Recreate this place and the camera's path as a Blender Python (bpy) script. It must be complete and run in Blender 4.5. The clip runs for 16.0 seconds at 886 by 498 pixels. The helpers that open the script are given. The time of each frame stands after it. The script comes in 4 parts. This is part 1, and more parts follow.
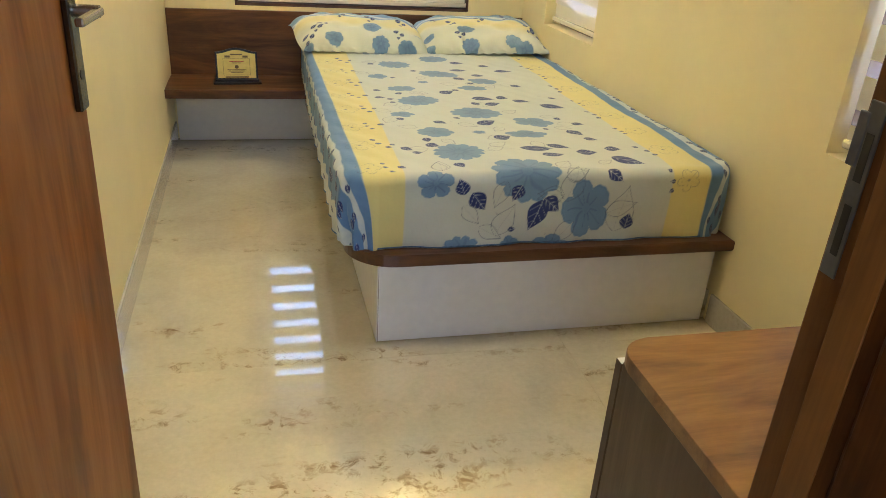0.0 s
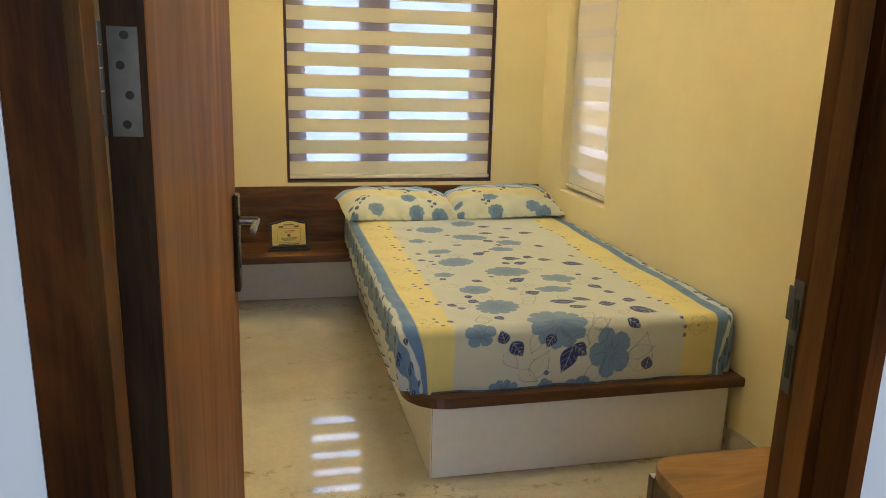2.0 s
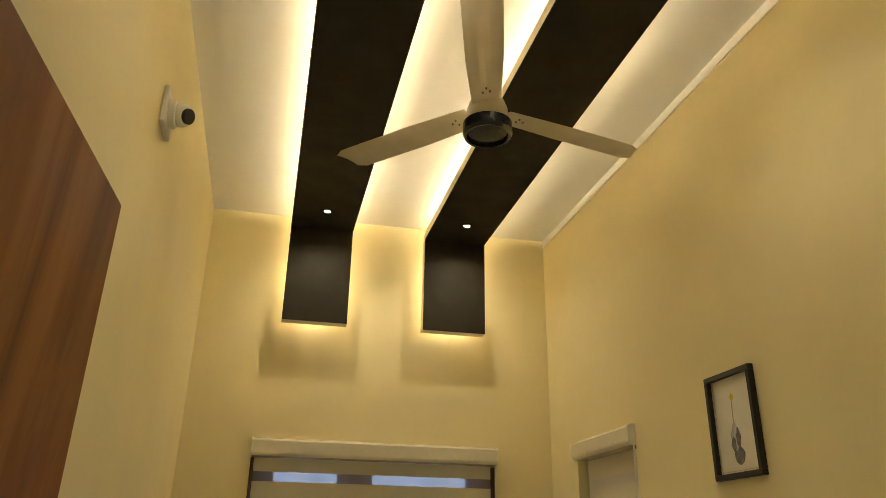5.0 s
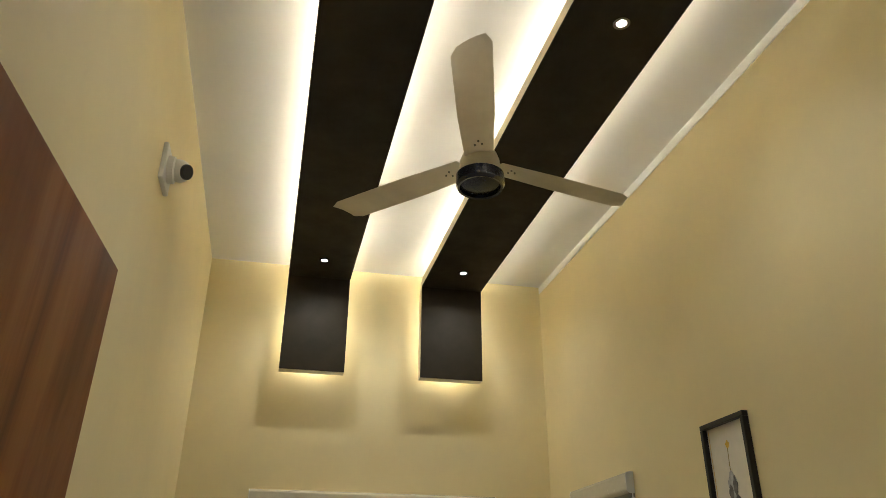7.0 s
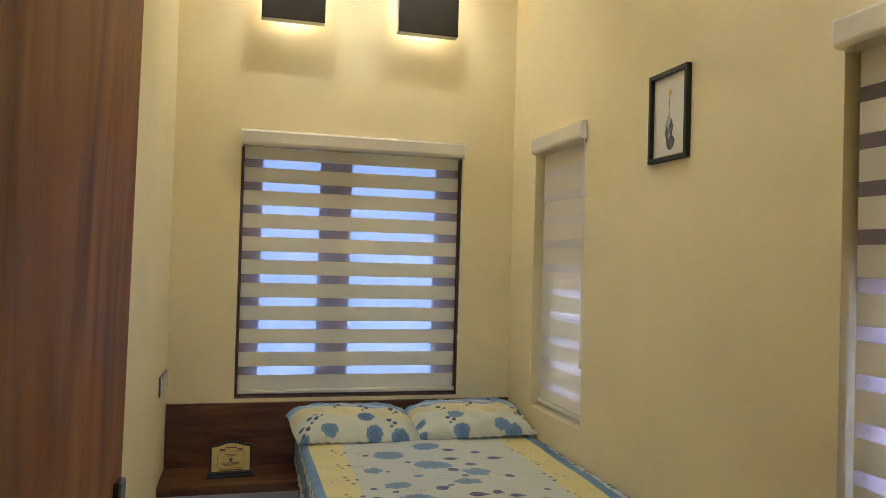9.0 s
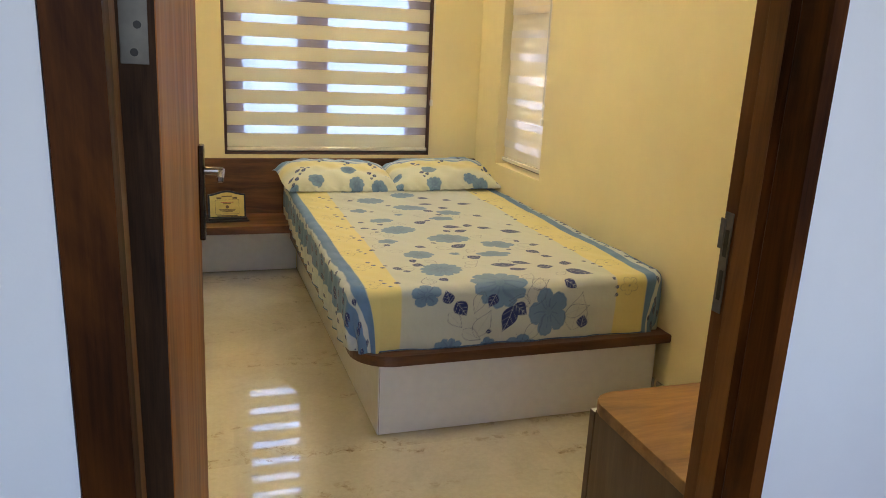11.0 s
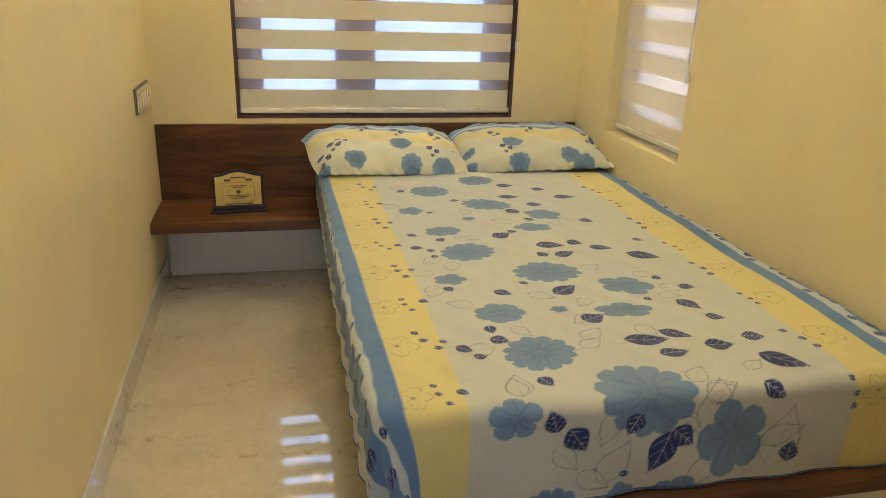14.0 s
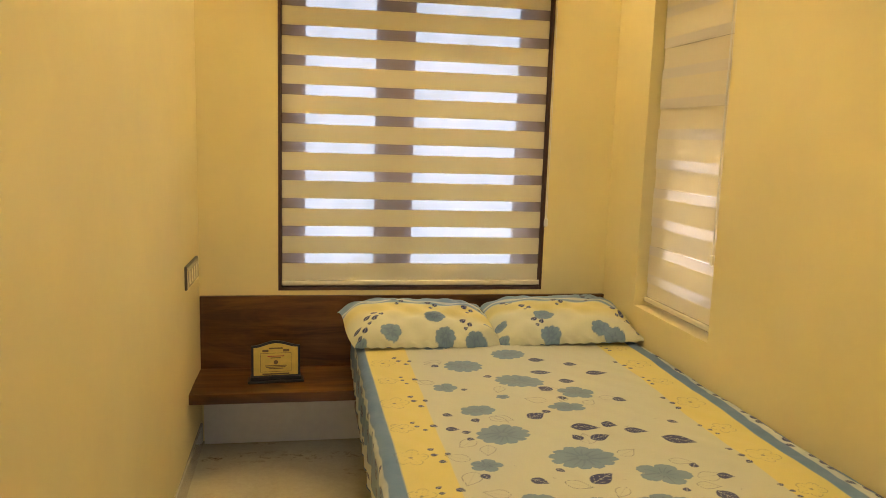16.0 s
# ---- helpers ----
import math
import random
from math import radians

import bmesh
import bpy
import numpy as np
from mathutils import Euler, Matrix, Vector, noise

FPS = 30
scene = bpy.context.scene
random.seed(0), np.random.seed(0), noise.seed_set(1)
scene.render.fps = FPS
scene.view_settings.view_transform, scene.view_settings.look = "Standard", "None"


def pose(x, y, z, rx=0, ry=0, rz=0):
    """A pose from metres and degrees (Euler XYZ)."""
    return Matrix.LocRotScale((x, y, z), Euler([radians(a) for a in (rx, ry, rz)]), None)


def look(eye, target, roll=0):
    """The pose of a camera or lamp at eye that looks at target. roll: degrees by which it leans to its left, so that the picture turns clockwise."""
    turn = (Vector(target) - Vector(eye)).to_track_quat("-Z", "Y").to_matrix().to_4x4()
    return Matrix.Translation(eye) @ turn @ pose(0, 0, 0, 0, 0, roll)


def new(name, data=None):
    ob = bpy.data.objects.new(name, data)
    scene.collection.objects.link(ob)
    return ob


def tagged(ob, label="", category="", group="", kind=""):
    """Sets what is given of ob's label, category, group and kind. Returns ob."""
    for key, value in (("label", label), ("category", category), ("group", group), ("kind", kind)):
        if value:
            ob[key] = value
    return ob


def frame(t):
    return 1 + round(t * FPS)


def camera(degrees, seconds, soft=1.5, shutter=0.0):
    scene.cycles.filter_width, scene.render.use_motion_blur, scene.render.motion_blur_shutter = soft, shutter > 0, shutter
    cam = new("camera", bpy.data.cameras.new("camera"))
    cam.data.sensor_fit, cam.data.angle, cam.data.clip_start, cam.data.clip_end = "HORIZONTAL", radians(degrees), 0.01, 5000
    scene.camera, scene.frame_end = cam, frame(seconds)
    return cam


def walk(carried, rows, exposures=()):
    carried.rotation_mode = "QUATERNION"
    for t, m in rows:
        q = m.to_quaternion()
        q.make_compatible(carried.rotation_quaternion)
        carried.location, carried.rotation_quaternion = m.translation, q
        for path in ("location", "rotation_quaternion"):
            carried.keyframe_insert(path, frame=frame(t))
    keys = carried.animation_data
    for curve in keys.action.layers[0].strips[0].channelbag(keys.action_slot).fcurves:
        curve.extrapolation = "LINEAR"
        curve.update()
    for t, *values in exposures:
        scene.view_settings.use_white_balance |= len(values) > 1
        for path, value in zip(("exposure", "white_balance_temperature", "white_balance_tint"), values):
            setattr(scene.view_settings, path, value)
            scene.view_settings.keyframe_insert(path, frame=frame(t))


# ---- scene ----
cam = camera(62.2, 16.0, soft=0.75)
PATH = [
    (0, (0.494, -3.983, 1.225), (0.933, -2.23, 0.368), 3.7),
    (0.5, (0.416, -4.128, 1.292), (0.84, -2.324, 0.539), 2.8),
    (1, (0.353, -4.225, 1.323), (0.776, -2.377, 0.687), 2.4),
    (1.5, (0.316, -4.287, 1.35), (0.743, -2.413, 0.797), 1.8),
    (2, (0.325, -4.281, 1.353), (0.739, -2.384, 0.873), 1.4),
    (2.5, (0.395, -4.141, 1.344), (0.776, -2.21, 0.988), 1.6),
    (3, (0.46, -3.964, 1.388), (0.829, -2.005, 1.229), 1.6),
    (3.5, (0.496, -3.836, 1.448), (0.866, -1.872, 1.533), 1.5),
    (4, (0.491, -3.717, 1.519), (0.867, -1.781, 1.854), 1.4),
    (4.5, (0.483, -3.701, 1.556), (0.86, -1.824, 2.134), 1.1),
    (5, (0.464, -3.733, 1.597), (0.848, -1.928, 2.367), 0.9),
    (5.2, (0.461, -3.743, 1.607), (0.845, -1.966, 2.441), 0.6),
    (6.25, (0.468, -3.762, 1.612), (0.836, -2.06, 2.6), 0.35),  # carried on through the upward look
    (7.3, (0.482, -3.785, 1.593), (0.859, -1.982, 2.371), 0.5),
    (7.5, (0.492, -3.798, 1.575), (0.869, -1.963, 2.275), 0.8),
    (8, (0.505, -3.87, 1.533), (0.889, -1.969, 2.023), 1.3),
    (8.5, (0.496, -3.949, 1.499), (0.916, -2.01, 1.75), 1.1),
    (9, (0.408, -4.01, 1.442), (0.909, -2.074, 1.474), 1.6),
    (9.5, (0.322, -4.103, 1.38), (0.887, -2.191, 1.218), 2.2),
    (10, (0.279, -4.193, 1.349), (0.881, -2.315, 1.018), 2.3),
    (10.2, (0.267, -4.26, 1.335), (0.876, -2.393, 0.955), 2.3),
    (11.25, (0.245, -4.365, 1.305), (0.842, -2.536, 0.755), 2.8),  # a step back in the hall
    (12.3, (0.346, -4.051, 1.306), (0.921, -2.241, 0.678), 3.2),
    (12.5, (0.383, -3.949, 1.301), (0.936, -2.135, 0.668), 3.2),
    (13, (0.503, -3.694, 1.304), (0.98, -1.872, 0.632), 2.6),
    (13.5, (0.582, -3.458, 1.271), (0.989, -1.623, 0.588), 1.9),
    (14, (0.538, -3.221, 1.272), (0.942, -1.387, 0.582), 2.0),
    (14.5, (0.543, -3.179, 1.283), (0.92, -1.321, 0.647), 1.8),
    (15, (0.543, -3.216, 1.321), (0.897, -1.322, 0.786), 1.7),
    (15.5, (0.508, -3.234, 1.36), (0.865, -1.31, 0.949), 1.9),
    (16, (0.495, -3.261, 1.381), (0.838, -1.314, 1.081), 1.8),
]

EXPOSURES = [(0.0, 1.89, 5800, 8), (1.5, 1.69, 6050, 7), (2.2, 1.53, 6550, 9), (3.0, 1.37, 6650, 4), (3.5, 1.11, 6650, 6), (5.0, 0.24, 7000, 8), (6.2, 0.18, 6100, 9), (7.5, 0.21, 5150, 12),
             (8.5, 0.59, 5100, 14), (9.5, 1.23, 5650, 14), (10.2, 1.57, 6000, 12), (12.5, 1.63, 6350, 12), (13.5, 1.47, 6150, 10), (14.5, 1.56, 7050, 15), (15.2, 1.43, 8250, 14), (16.0, 1.42, 8950, 11)]
walk(cam, [(t, look(eye, target, roll)) for t, eye, target, roll in PATH], EXPOSURES)

# ---- sizes of the room ----
RX = 1.853         # right wall, at the back corner
LEAN_X = 0.018     # the side walls are not quite square to the back wall
CEIL = 3.295       # ceiling
DY = -3.50         # inner face of the door wall
HY = -3.65         # hall face of the door wall
HALL = (-1.3, 2.6, -5.4)

# ---- world and light ----
world = bpy.data.worlds.new("sky")
scene.world = world
world.use_nodes = True
wn = world.node_tree
sky = wn.nodes.new("ShaderNodeTexSky")
sky.sky_type, sky.sun_disc = "NISHITA", False
sky.sun_elevation, sky.sun_rotation = radians(48), radians(200)
wn.links.new(sky.outputs[0], wn.nodes["Background"].inputs[0])
wn.nodes["Background"].inputs[1].default_value = 0.12
LED_STRENGTH = 45.0
LED_COLOUR = (1.0, 0.84, 0.58)
SPOT_WATTS = 10.3
SPOT_COLOUR = (1.0, 0.89, 0.68)
OUT_BACK, OUT_SKY, OUT_SIDE = 1.55, 3.4, 4.8
HALL_WATTS = 2.2


def lamp(name, kind, watts, colour, m, **kw):
    data = bpy.data.lights.new(name, kind)
    data.energy, data.color = watts, colour
    if kind == "AREA":
        data.shape, data.size, data.size_y = "RECTANGLE", kw["size"], kw["size_y"]
    if kind == "SPOT":
        data.spot_size, data.spot_blend, data.shadow_soft_size = radians(kw["cone"]), 1.0, 0.012
    ob = new(name, data)
    ob.matrix_world = m
    return ob


# area lamp in place of the hall's daylight, at an unseen window opening
lamp("hall_daylight", "AREA", HALL_WATTS, (0.72, 0.82, 1.0), look((0.65, -5.36, 1.7), (0.65, -3.6, 1.4)), size=2.2, size_y=1.3)

# ---- materials ----
def material(name):
    m = bpy.data.materials.new(name)
    m.use_nodes = True
    return m, m.node_tree, m.node_tree.nodes["Principled BSDF"]


def node(nt, kind, **values):
    n = nt.nodes.new(kind)
    for k, v in values.items():
        n.inputs[k].default_value = v
    return n


def coords(nt, scale=(1, 1, 1), rot=(0, 0, 0)):
    tc = nt.nodes.new("ShaderNodeTexCoord")
    mp = node(nt, "ShaderNodeMapping", Scale=scale, Rotation=rot)
    nt.links.new(tc.outputs["Object"], mp.inputs[0])
    return mp.outputs[0]


def noise_tex(nt, vec, scale, detail=4.0, rough=0.55, dist=0.0):
    n = node(nt, "ShaderNodeTexNoise", Scale=scale, Detail=detail, Roughness=rough, Distortion=dist)
    nt.links.new(vec, n.inputs["Vector"])
    return n.outputs["Fac"]


def ramp(nt, fac, *stops):
    r = nt.nodes.new("ShaderNodeValToRGB")
    e = r.color_ramp.elements
    while len(e) < len(stops):
        e.new(0.5)
    for el, (p, c) in zip(e, stops):
        el.position, el.color = p, (*c, 1)
    nt.links.new(fac, r.inputs[0])
    return r.outputs[0]


def mix(nt, fac, a, b, blend="MIX"):
    n = nt.nodes.new("ShaderNodeMix")
    n.data_type, n.blend_type = "RGBA", blend
    for sock, v in ((0, fac), (6, a), (7, b)):
        if isinstance(v, (int, float)):
            n.inputs[sock].default_value = v
        elif isinstance(v, tuple):
            n.inputs[sock].default_value = (*v, 1)
        else:
            nt.links.new(v, n.inputs[sock])
    return n.outputs[2]


def bump(nt, bsdf, height, strength, distance=0.002):
    b = node(nt, "ShaderNodeBump", Strength=strength, Distance=distance)
    nt.links.new(height, b.inputs["Height"])
    nt.links.new(b.outputs[0], bsdf.inputs["Normal"])


def paint(name, colour, vary=0.05, rough=0.6, relief=0.12):
    m, nt, b = material(name)
    v = coords(nt)
    big = noise_tex(nt, v, 1.7, 3)
    small = noise_tex(nt, v, 26, 5)
    lo = tuple(c * (1 - vary) for c in colour)
    hi = tuple(min(1, c * (1 + vary)) for c in colour)
    c1 = ramp(nt, big, (0.3, lo), (0.7, hi))
    nt.links.new(mix(nt, 0.12, c1, ramp(nt, small, (0.35, lo), (0.65, hi))), b.inputs["Base Color"])
    b.inputs["Roughness"].default_value = rough
    bump(nt, b, noise_tex(nt, v, 160, 3), relief, 0.0015)
    return m


def wood(name, dark, mid, light, along="Z", rough=0.35, scale=1.0, coat=0.15, swirl=1.5, shine=0.5, fine=0.2):
    """Stained timber: drifting figure stretched along the grain, dark streaks, fine pores."""
    m, nt, b = material(name)
    def stretch(across, length):
        return tuple((length if k == along else across) * scale for k in "XYZ")
    fig = noise_tex(nt, coords(nt, stretch(3.6, 0.85)), 1.5, 5, 0.6, swirl)
    streak = noise_tex(nt, coords(nt, stretch(8.0, 0.7)), 1.6, 5, 0.65, 0.9)
    pores = noise_tex(nt, coords(nt, stretch(120.0, 4.0)), 1.5, 3, 0.7)
    col = ramp(nt, fig, (0.36, dark), (0.48, mid), (0.64, light))
    col = mix(nt, 0.35, col, ramp(nt, streak, (0.36, dark), (0.50, mid), (0.64, light)))
    col = mix(nt, fine * 0.6, col, ramp(nt, pores, (0.35, dark), (0.6, light)))
    nt.links.new(col, b.inputs["Base Color"])
    nt.links.new(ramp(nt, streak, (0.3, (rough + 0.10,) * 3), (0.7, (rough - 0.05,) * 3)), b.inputs["Roughness"])
    b.inputs["Specular IOR Level"].default_value = shine
    b.inputs["Coat Weight"].default_value = coat
    b.inputs["Coat Roughness"].default_value = 0.2
    bump(nt, b, pores, 0.12, 0.0006)
    return m


def plain(name, colour, rough=0.5, metal=0.0, coat=0.0, vary=0.06, scale=30.0):
    m, nt, b = material(name)
    n = noise_tex(nt, coords(nt), scale, 4)
    nt.links.new(ramp(nt, n, (0.3, tuple(c * (1 - vary) for c in colour)), (0.7, tuple(min(1, c * (1 + vary)) for c in colour))), b.inputs["Base Color"])
    nt.links.new(ramp(nt, n, (0.3, (min(1, rough * 1.12),) * 3), (0.7, (rough * 0.9,) * 3)), b.inputs["Roughness"])
    b.inputs["Metallic"].default_value = metal
    b.inputs["Coat Weight"].default_value = coat
    return m


def marble(name, base, rough=0.07):
    """Polished cream stone with brown flecks in drifting veins."""
    m, nt, b = material(name)
    v = coords(nt)
    info = nt.nodes.new("ShaderNodeObjectInfo")
    off = nt.nodes.new("ShaderNodeVectorMath")
    off.operation = "MULTIPLY_ADD"
    cmb = nt.nodes.new("ShaderNodeCombineXYZ")
    for k in range(3):
        nt.links.new(info.outputs["Random"], cmb.inputs[k])
    nt.links.new(cmb.outputs[0], off.inputs[0])
    off.inputs[1].default_value = (7, 5, 3)
    nt.links.new(v, off.inputs[2])
    v = off.outputs[0]
    cloud = noise_tex(nt, v, 3.2, 5, 0.6, 0.8)
    grain = noise_tex(nt, v, 60, 5, 0.7)
    col = ramp(nt, cloud, (0.3, tuple(c * 0.84 for c in base)), (0.55, base), (0.75, tuple(min(1, c * 1.1) for c in base)))
    col = mix(nt, 0.20, col, ramp(nt, grain, (0.3, tuple(c * 0.66 for c in base)), (0.65, tuple(min(1, c * 1.2) for c in base))))
    rot = node(nt, "ShaderNodeMapping", Rotation=(0, 0, radians(-62)), Scale=(0.8, 4.6, 1.0))
    nt.links.new(v, rot.inputs[0])
    vein = noise_tex(nt, rot.outputs[0], 1.6, 4, 0.6, 0.6)
    fleck = noise_tex(nt, v, 24, 6, 0.75, 0.6)
    a = nt.nodes.new("ShaderNodeMath")
    a.operation = "MULTIPLY"
    nt.links.new(ramp(nt, vein, (0.545, (0, 0, 0)), (0.67, (1, 1, 1))), a.inputs[0])
    nt.links.new(ramp(nt, fleck, (0.51, (0, 0, 0)), (0.61, (1, 1, 1))), a.inputs[1])
    col = mix(nt, a.outputs[0], col, (0.23, 0.150, 0.062))
    nt.links.new(col, b.inputs["Base Color"])
    nt.links.new(ramp(nt, grain, (0.3, (rough + 0.03,) * 3), (0.7, (rough,) * 3)), b.inputs["Roughness"])
    b.inputs["IOR"].default_value = 1.9
    b.inputs["Coat Weight"].default_value = 1.0
    b.inputs["Coat IOR"].default_value = 1.6
    b.inputs["Coat Roughness"].default_value = 0.012
    return m


def glowing(name, colour, strength):
    m, nt, b = material(name)
    nt.nodes.remove(b)
    e = node(nt, "ShaderNodeEmission", Color=(*colour, 1), Strength=strength)
    nt.links.new(e.outputs[0], nt.nodes["Material Output"].inputs[0])
    return m


def outside(name, strength, low, high, sky_light=0.0):
    """Bright overcast garden far out of focus, with the open sky above its trees."""
    m, nt, b = material(name)
    nt.nodes.remove(b)
    v = coords(nt)
    n = noise_tex(nt, v, 2.2, 5, 0.65)
    n2 = noise_tex(nt, v, 14, 4, 0.6)
    c = mix(nt, 0.45, ramp(nt, n, (0.35, low), (0.55, high)), ramp(nt, n2, (0.36, low), (0.6, high)))
    e = node(nt, "ShaderNodeEmission", Strength=strength)
    if sky_light:
        sep = nt.nodes.new("ShaderNodeSeparateXYZ")
        nt.links.new(nt.nodes["Texture Coordinate"].outputs["Object"], sep.inputs[0])
        up = node(nt, "ShaderNodeMapRange", **{"From Min": 3.3, "From Max": 4.3, "To Min": strength, "To Max": sky_light})
        nt.links.new(sep.outputs[2], up.inputs[0])
        nt.links.new(up.outputs[0], e.inputs["Strength"])
    nt.links.new(c, e.inputs["Color"])
    nt.links.new(e.outputs[0], nt.nodes["Material Output"].inputs[0])
    return m


def cloth_sheer(name, colour, clear, glow):
    """Woven blind cloth: part see-through, part light-scattering."""
    m, nt, b = material(name)
    nt.nodes.remove(b)
    weave = noise_tex(nt, coords(nt, (1, 1, 1)), 420, 2)
    col = ramp(nt, weave, (0.3, tuple(c * 0.93 for c in colour)), (0.7, colour))
    d = node(nt, "ShaderNodeBsdfDiffuse")
    t = node(nt, "ShaderNodeBsdfTranslucent")
    g = node(nt, "ShaderNodeBsdfTransparent")
    nt.links.new(col, d.inputs[0])
    nt.links.new(col, t.inputs[0])
    m1 = node(nt, "ShaderNodeMixShader", Fac=glow)
    nt.links.new(d.outputs[0], m1.inputs[1])
    nt.links.new(t.outputs[0], m1.inputs[2])
    m2 = node(nt, "ShaderNodeMixShader", Fac=clear)
    nt.links.new(m1.outputs[0], m2.inputs[1])
    nt.links.new(g.outputs[0], m2.inputs[2])
    nt.links.new(m2.outputs[0], nt.nodes["Material Output"].inputs[0])
    return m


def printed(name):
    """Cotton whose print comes from the mesh's own colours, with weave and soft wrinkles."""
    m, nt, b = material(name)
    at = nt.nodes.new("ShaderNodeVertexColor")
    at.layer_name = "print"
    v = coords(nt)
    weave = noise_tex(nt, v, 700, 2)
    soft = noise_tex(nt, v, 9, 4)
    c = mix(nt, 0.10, at.outputs[0], ramp(nt, weave, (0.35, (0.45, 0.45, 0.42)), (0.65, (0.9, 0.9, 0.86))), "MULTIPLY")
    nt.links.new(c, b.inputs["Base Color"])
    b.inputs["Roughness"].default_value = 0.72
    b.inputs["Sheen Weight"].default_value = 0.15
    bump(nt, b, soft, 0.55, 0.008)
    return m


WALL = paint("cream_wall_paint", (0.81, 0.70, 0.395))
CEILING = paint("white_ceiling_paint", (0.84, 0.82, 0.77), 0.03)
HALLWALL = paint("pale_hall_paint", (0.72, 0.73, 0.76))
FLOOR = marble("polished_cream_stone", (0.60, 0.535, 0.37), 0.025)
SKIRT = marble("stone_skirting", (0.58, 0.53, 0.42), 0.16)
LAMINATE = wood("brown_wood_laminate", (0.026, 0.008, 0.002), (0.098, 0.036, 0.008), (0.200, 0.082, 0.021), "X", 0.40, 1.0, 0.05, 2.4, 0.4)
LEDGEWOOD = wood("dark_ledge_wood", (0.036, 0.012, 0.004), (0.085, 0.031, 0.010), (0.150, 0.060, 0.019), "X", 0.34, 1.5, 0.12)
DOORWOOD = wood("polished_teak_door", (0.100, 0.031, 0.006), (0.238, 0.080, 0.0145), (0.350, 0.132, 0.028), "Z", 0.5, 0.62, 0.03, 3.2, 0.22, 0.12)
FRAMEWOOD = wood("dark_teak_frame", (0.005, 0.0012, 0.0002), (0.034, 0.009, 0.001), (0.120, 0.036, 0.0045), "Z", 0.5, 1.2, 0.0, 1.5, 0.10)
# Orange teak; the room light on these faces is put into its colour.
REBATE = wood("lit_orange_teak_rebate", (0.055, 0.016, 0.0025), (0.150, 0.050, 0.0065), (0.250, 0.090, 0.012), "Z", 0.5, 1.2, 0.03, 1.0, 0.3)
EDGEWOOD = wood("raw_dark_edge_wood", (0.012, 0.005, 0.002), (0.034, 0.014, 0.005), (0.070, 0.032, 0.012), "Z", 0.65, 2.0, 0.0, 2.0, 0.2, 0.35)
CABSIDE = wood("umber_laminate", (0.045, 0.023, 0.010), (0.080, 0.043, 0.020), (0.12, 0.068, 0.033), "Z", 0.45, 1.0, 0.03, 1.0, 0.4)
CABTOP = wood("honey_laminate", (0.080, 0.028, 0.004), (0.205, 0.086, 0.015), (0.320, 0.155, 0.034), "X", 0.36, 1.2, 0.08, 2.4)
WHITE = plain("white_laminate", (0.74, 0.72, 0.68), 0.35, vary=0.03)
PANEL = plain("dark_brown_laminate", (0.024, 0.018, 0.010), 0.62, vary=0.15, scale=8)
PANEL.node_tree.nodes["Principled BSDF"].inputs["Specular IOR Level"].default_value = 0.2
CREAMEDGE = plain("cream_edge_band", (0.70, 0.62, 0.46), 0.5)
WINWOOD = wood("brown_window_wood", (0.040, 0.016, 0.012), (0.075, 0.030, 0.020), (0.12, 0.05, 0.03), "Z", 0.45, 1.5)
BAND = cloth_sheer("cream_blind_cloth", (0.86, 0.80, 0.64), 0.0, 0.17)
SHEER = cloth_sheer("sheer_blind_cloth", (0.66, 0.54, 0.52), 0.56, 0.45)
SIDEBAND = cloth_sheer("white_blind_cloth", (0.88, 0.81, 0.66), 0.0, 0.15)
SIDESHEER = cloth_sheer("white_shadow_cloth", (0.84, 0.79, 0.72), 0.0, 0.36)
CASSETTE = plain("cream_blind_cassette", (0.76, 0.70, 0.55), 0.25, coat=1.0, vary=0.03)
PLASTIC = plain("white_plastic", (0.78, 0.77, 0.73), 0.35, vary=0.03)
GREYRIM = plain("dark_grey_plastic", (0.07, 0.065, 0.06), 0.4)
BLACK = plain("black_gloss", (0.008, 0.0075, 0.008), 0.38, coat=0.1)
BLUEBLACK = plain("black_hub_plastic", (0.015, 0.017, 0.026), 0.25, coat=0.3)
BLADE = plain("ivory_fan_enamel", (0.60, 0.54, 0.43), 0.35, coat=0.2, vary=0.05, scale=12)
CHROME = plain("bright_chrome", (0.28, 0.25, 0.22), 0.20, 1.0)
GUNMETAL = plain("dark_polished_metal", (0.09, 0.075, 0.06), 0.18, 1.0)
STEEL = plain("dull_steel", (0.145, 0.135, 0.118), 0.46, 0.5, vary=0.2)
BRASS = plain("gold_plate", (0.66, 0.46, 0.12), 0.36, 0.8, vary=0.08)
PAPER = plain("warm_white_paper", (0.74, 0.70, 0.60), 0.7, vary=0.03)
INK = plain("brown_ink", (0.16, 0.09, 0.03), 0.6)
REDINK = plain("red_ink", (0.40, 0.06, 0.03), 0.6)
GREYPRINT = plain("grey_print", (0.16, 0.15, 0.14), 0.7, vary=0.4, scale=60)
PALEPRINT = plain("pale_grey_print", (0.42, 0.42, 0.42), 0.7, vary=0.3, scale=60)
YELLOWPRINT = plain("yellow_print", (0.72, 0.48, 0.06), 0.7)
STEMPRINT = plain("olive_print", (0.30, 0.25, 0.08), 0.7)
PRINT = printed("printed_cotton")
HEMBLUE = plain("blue_hem_cotton", (0.085, 0.150, 0.260), 0.8, vary=0.35, scale=90)
LED = glowing("led_strip_glow", LED_COLOUR, LED_STRENGTH)
LED_SOFT = glowing("led_strip_glow_soft", (1.0, 0.90, 0.70), LED_STRENGTH * 0.36)
LENS = glowing("downlight_glow", (1.0, 0.90, 0.72), 14.0)
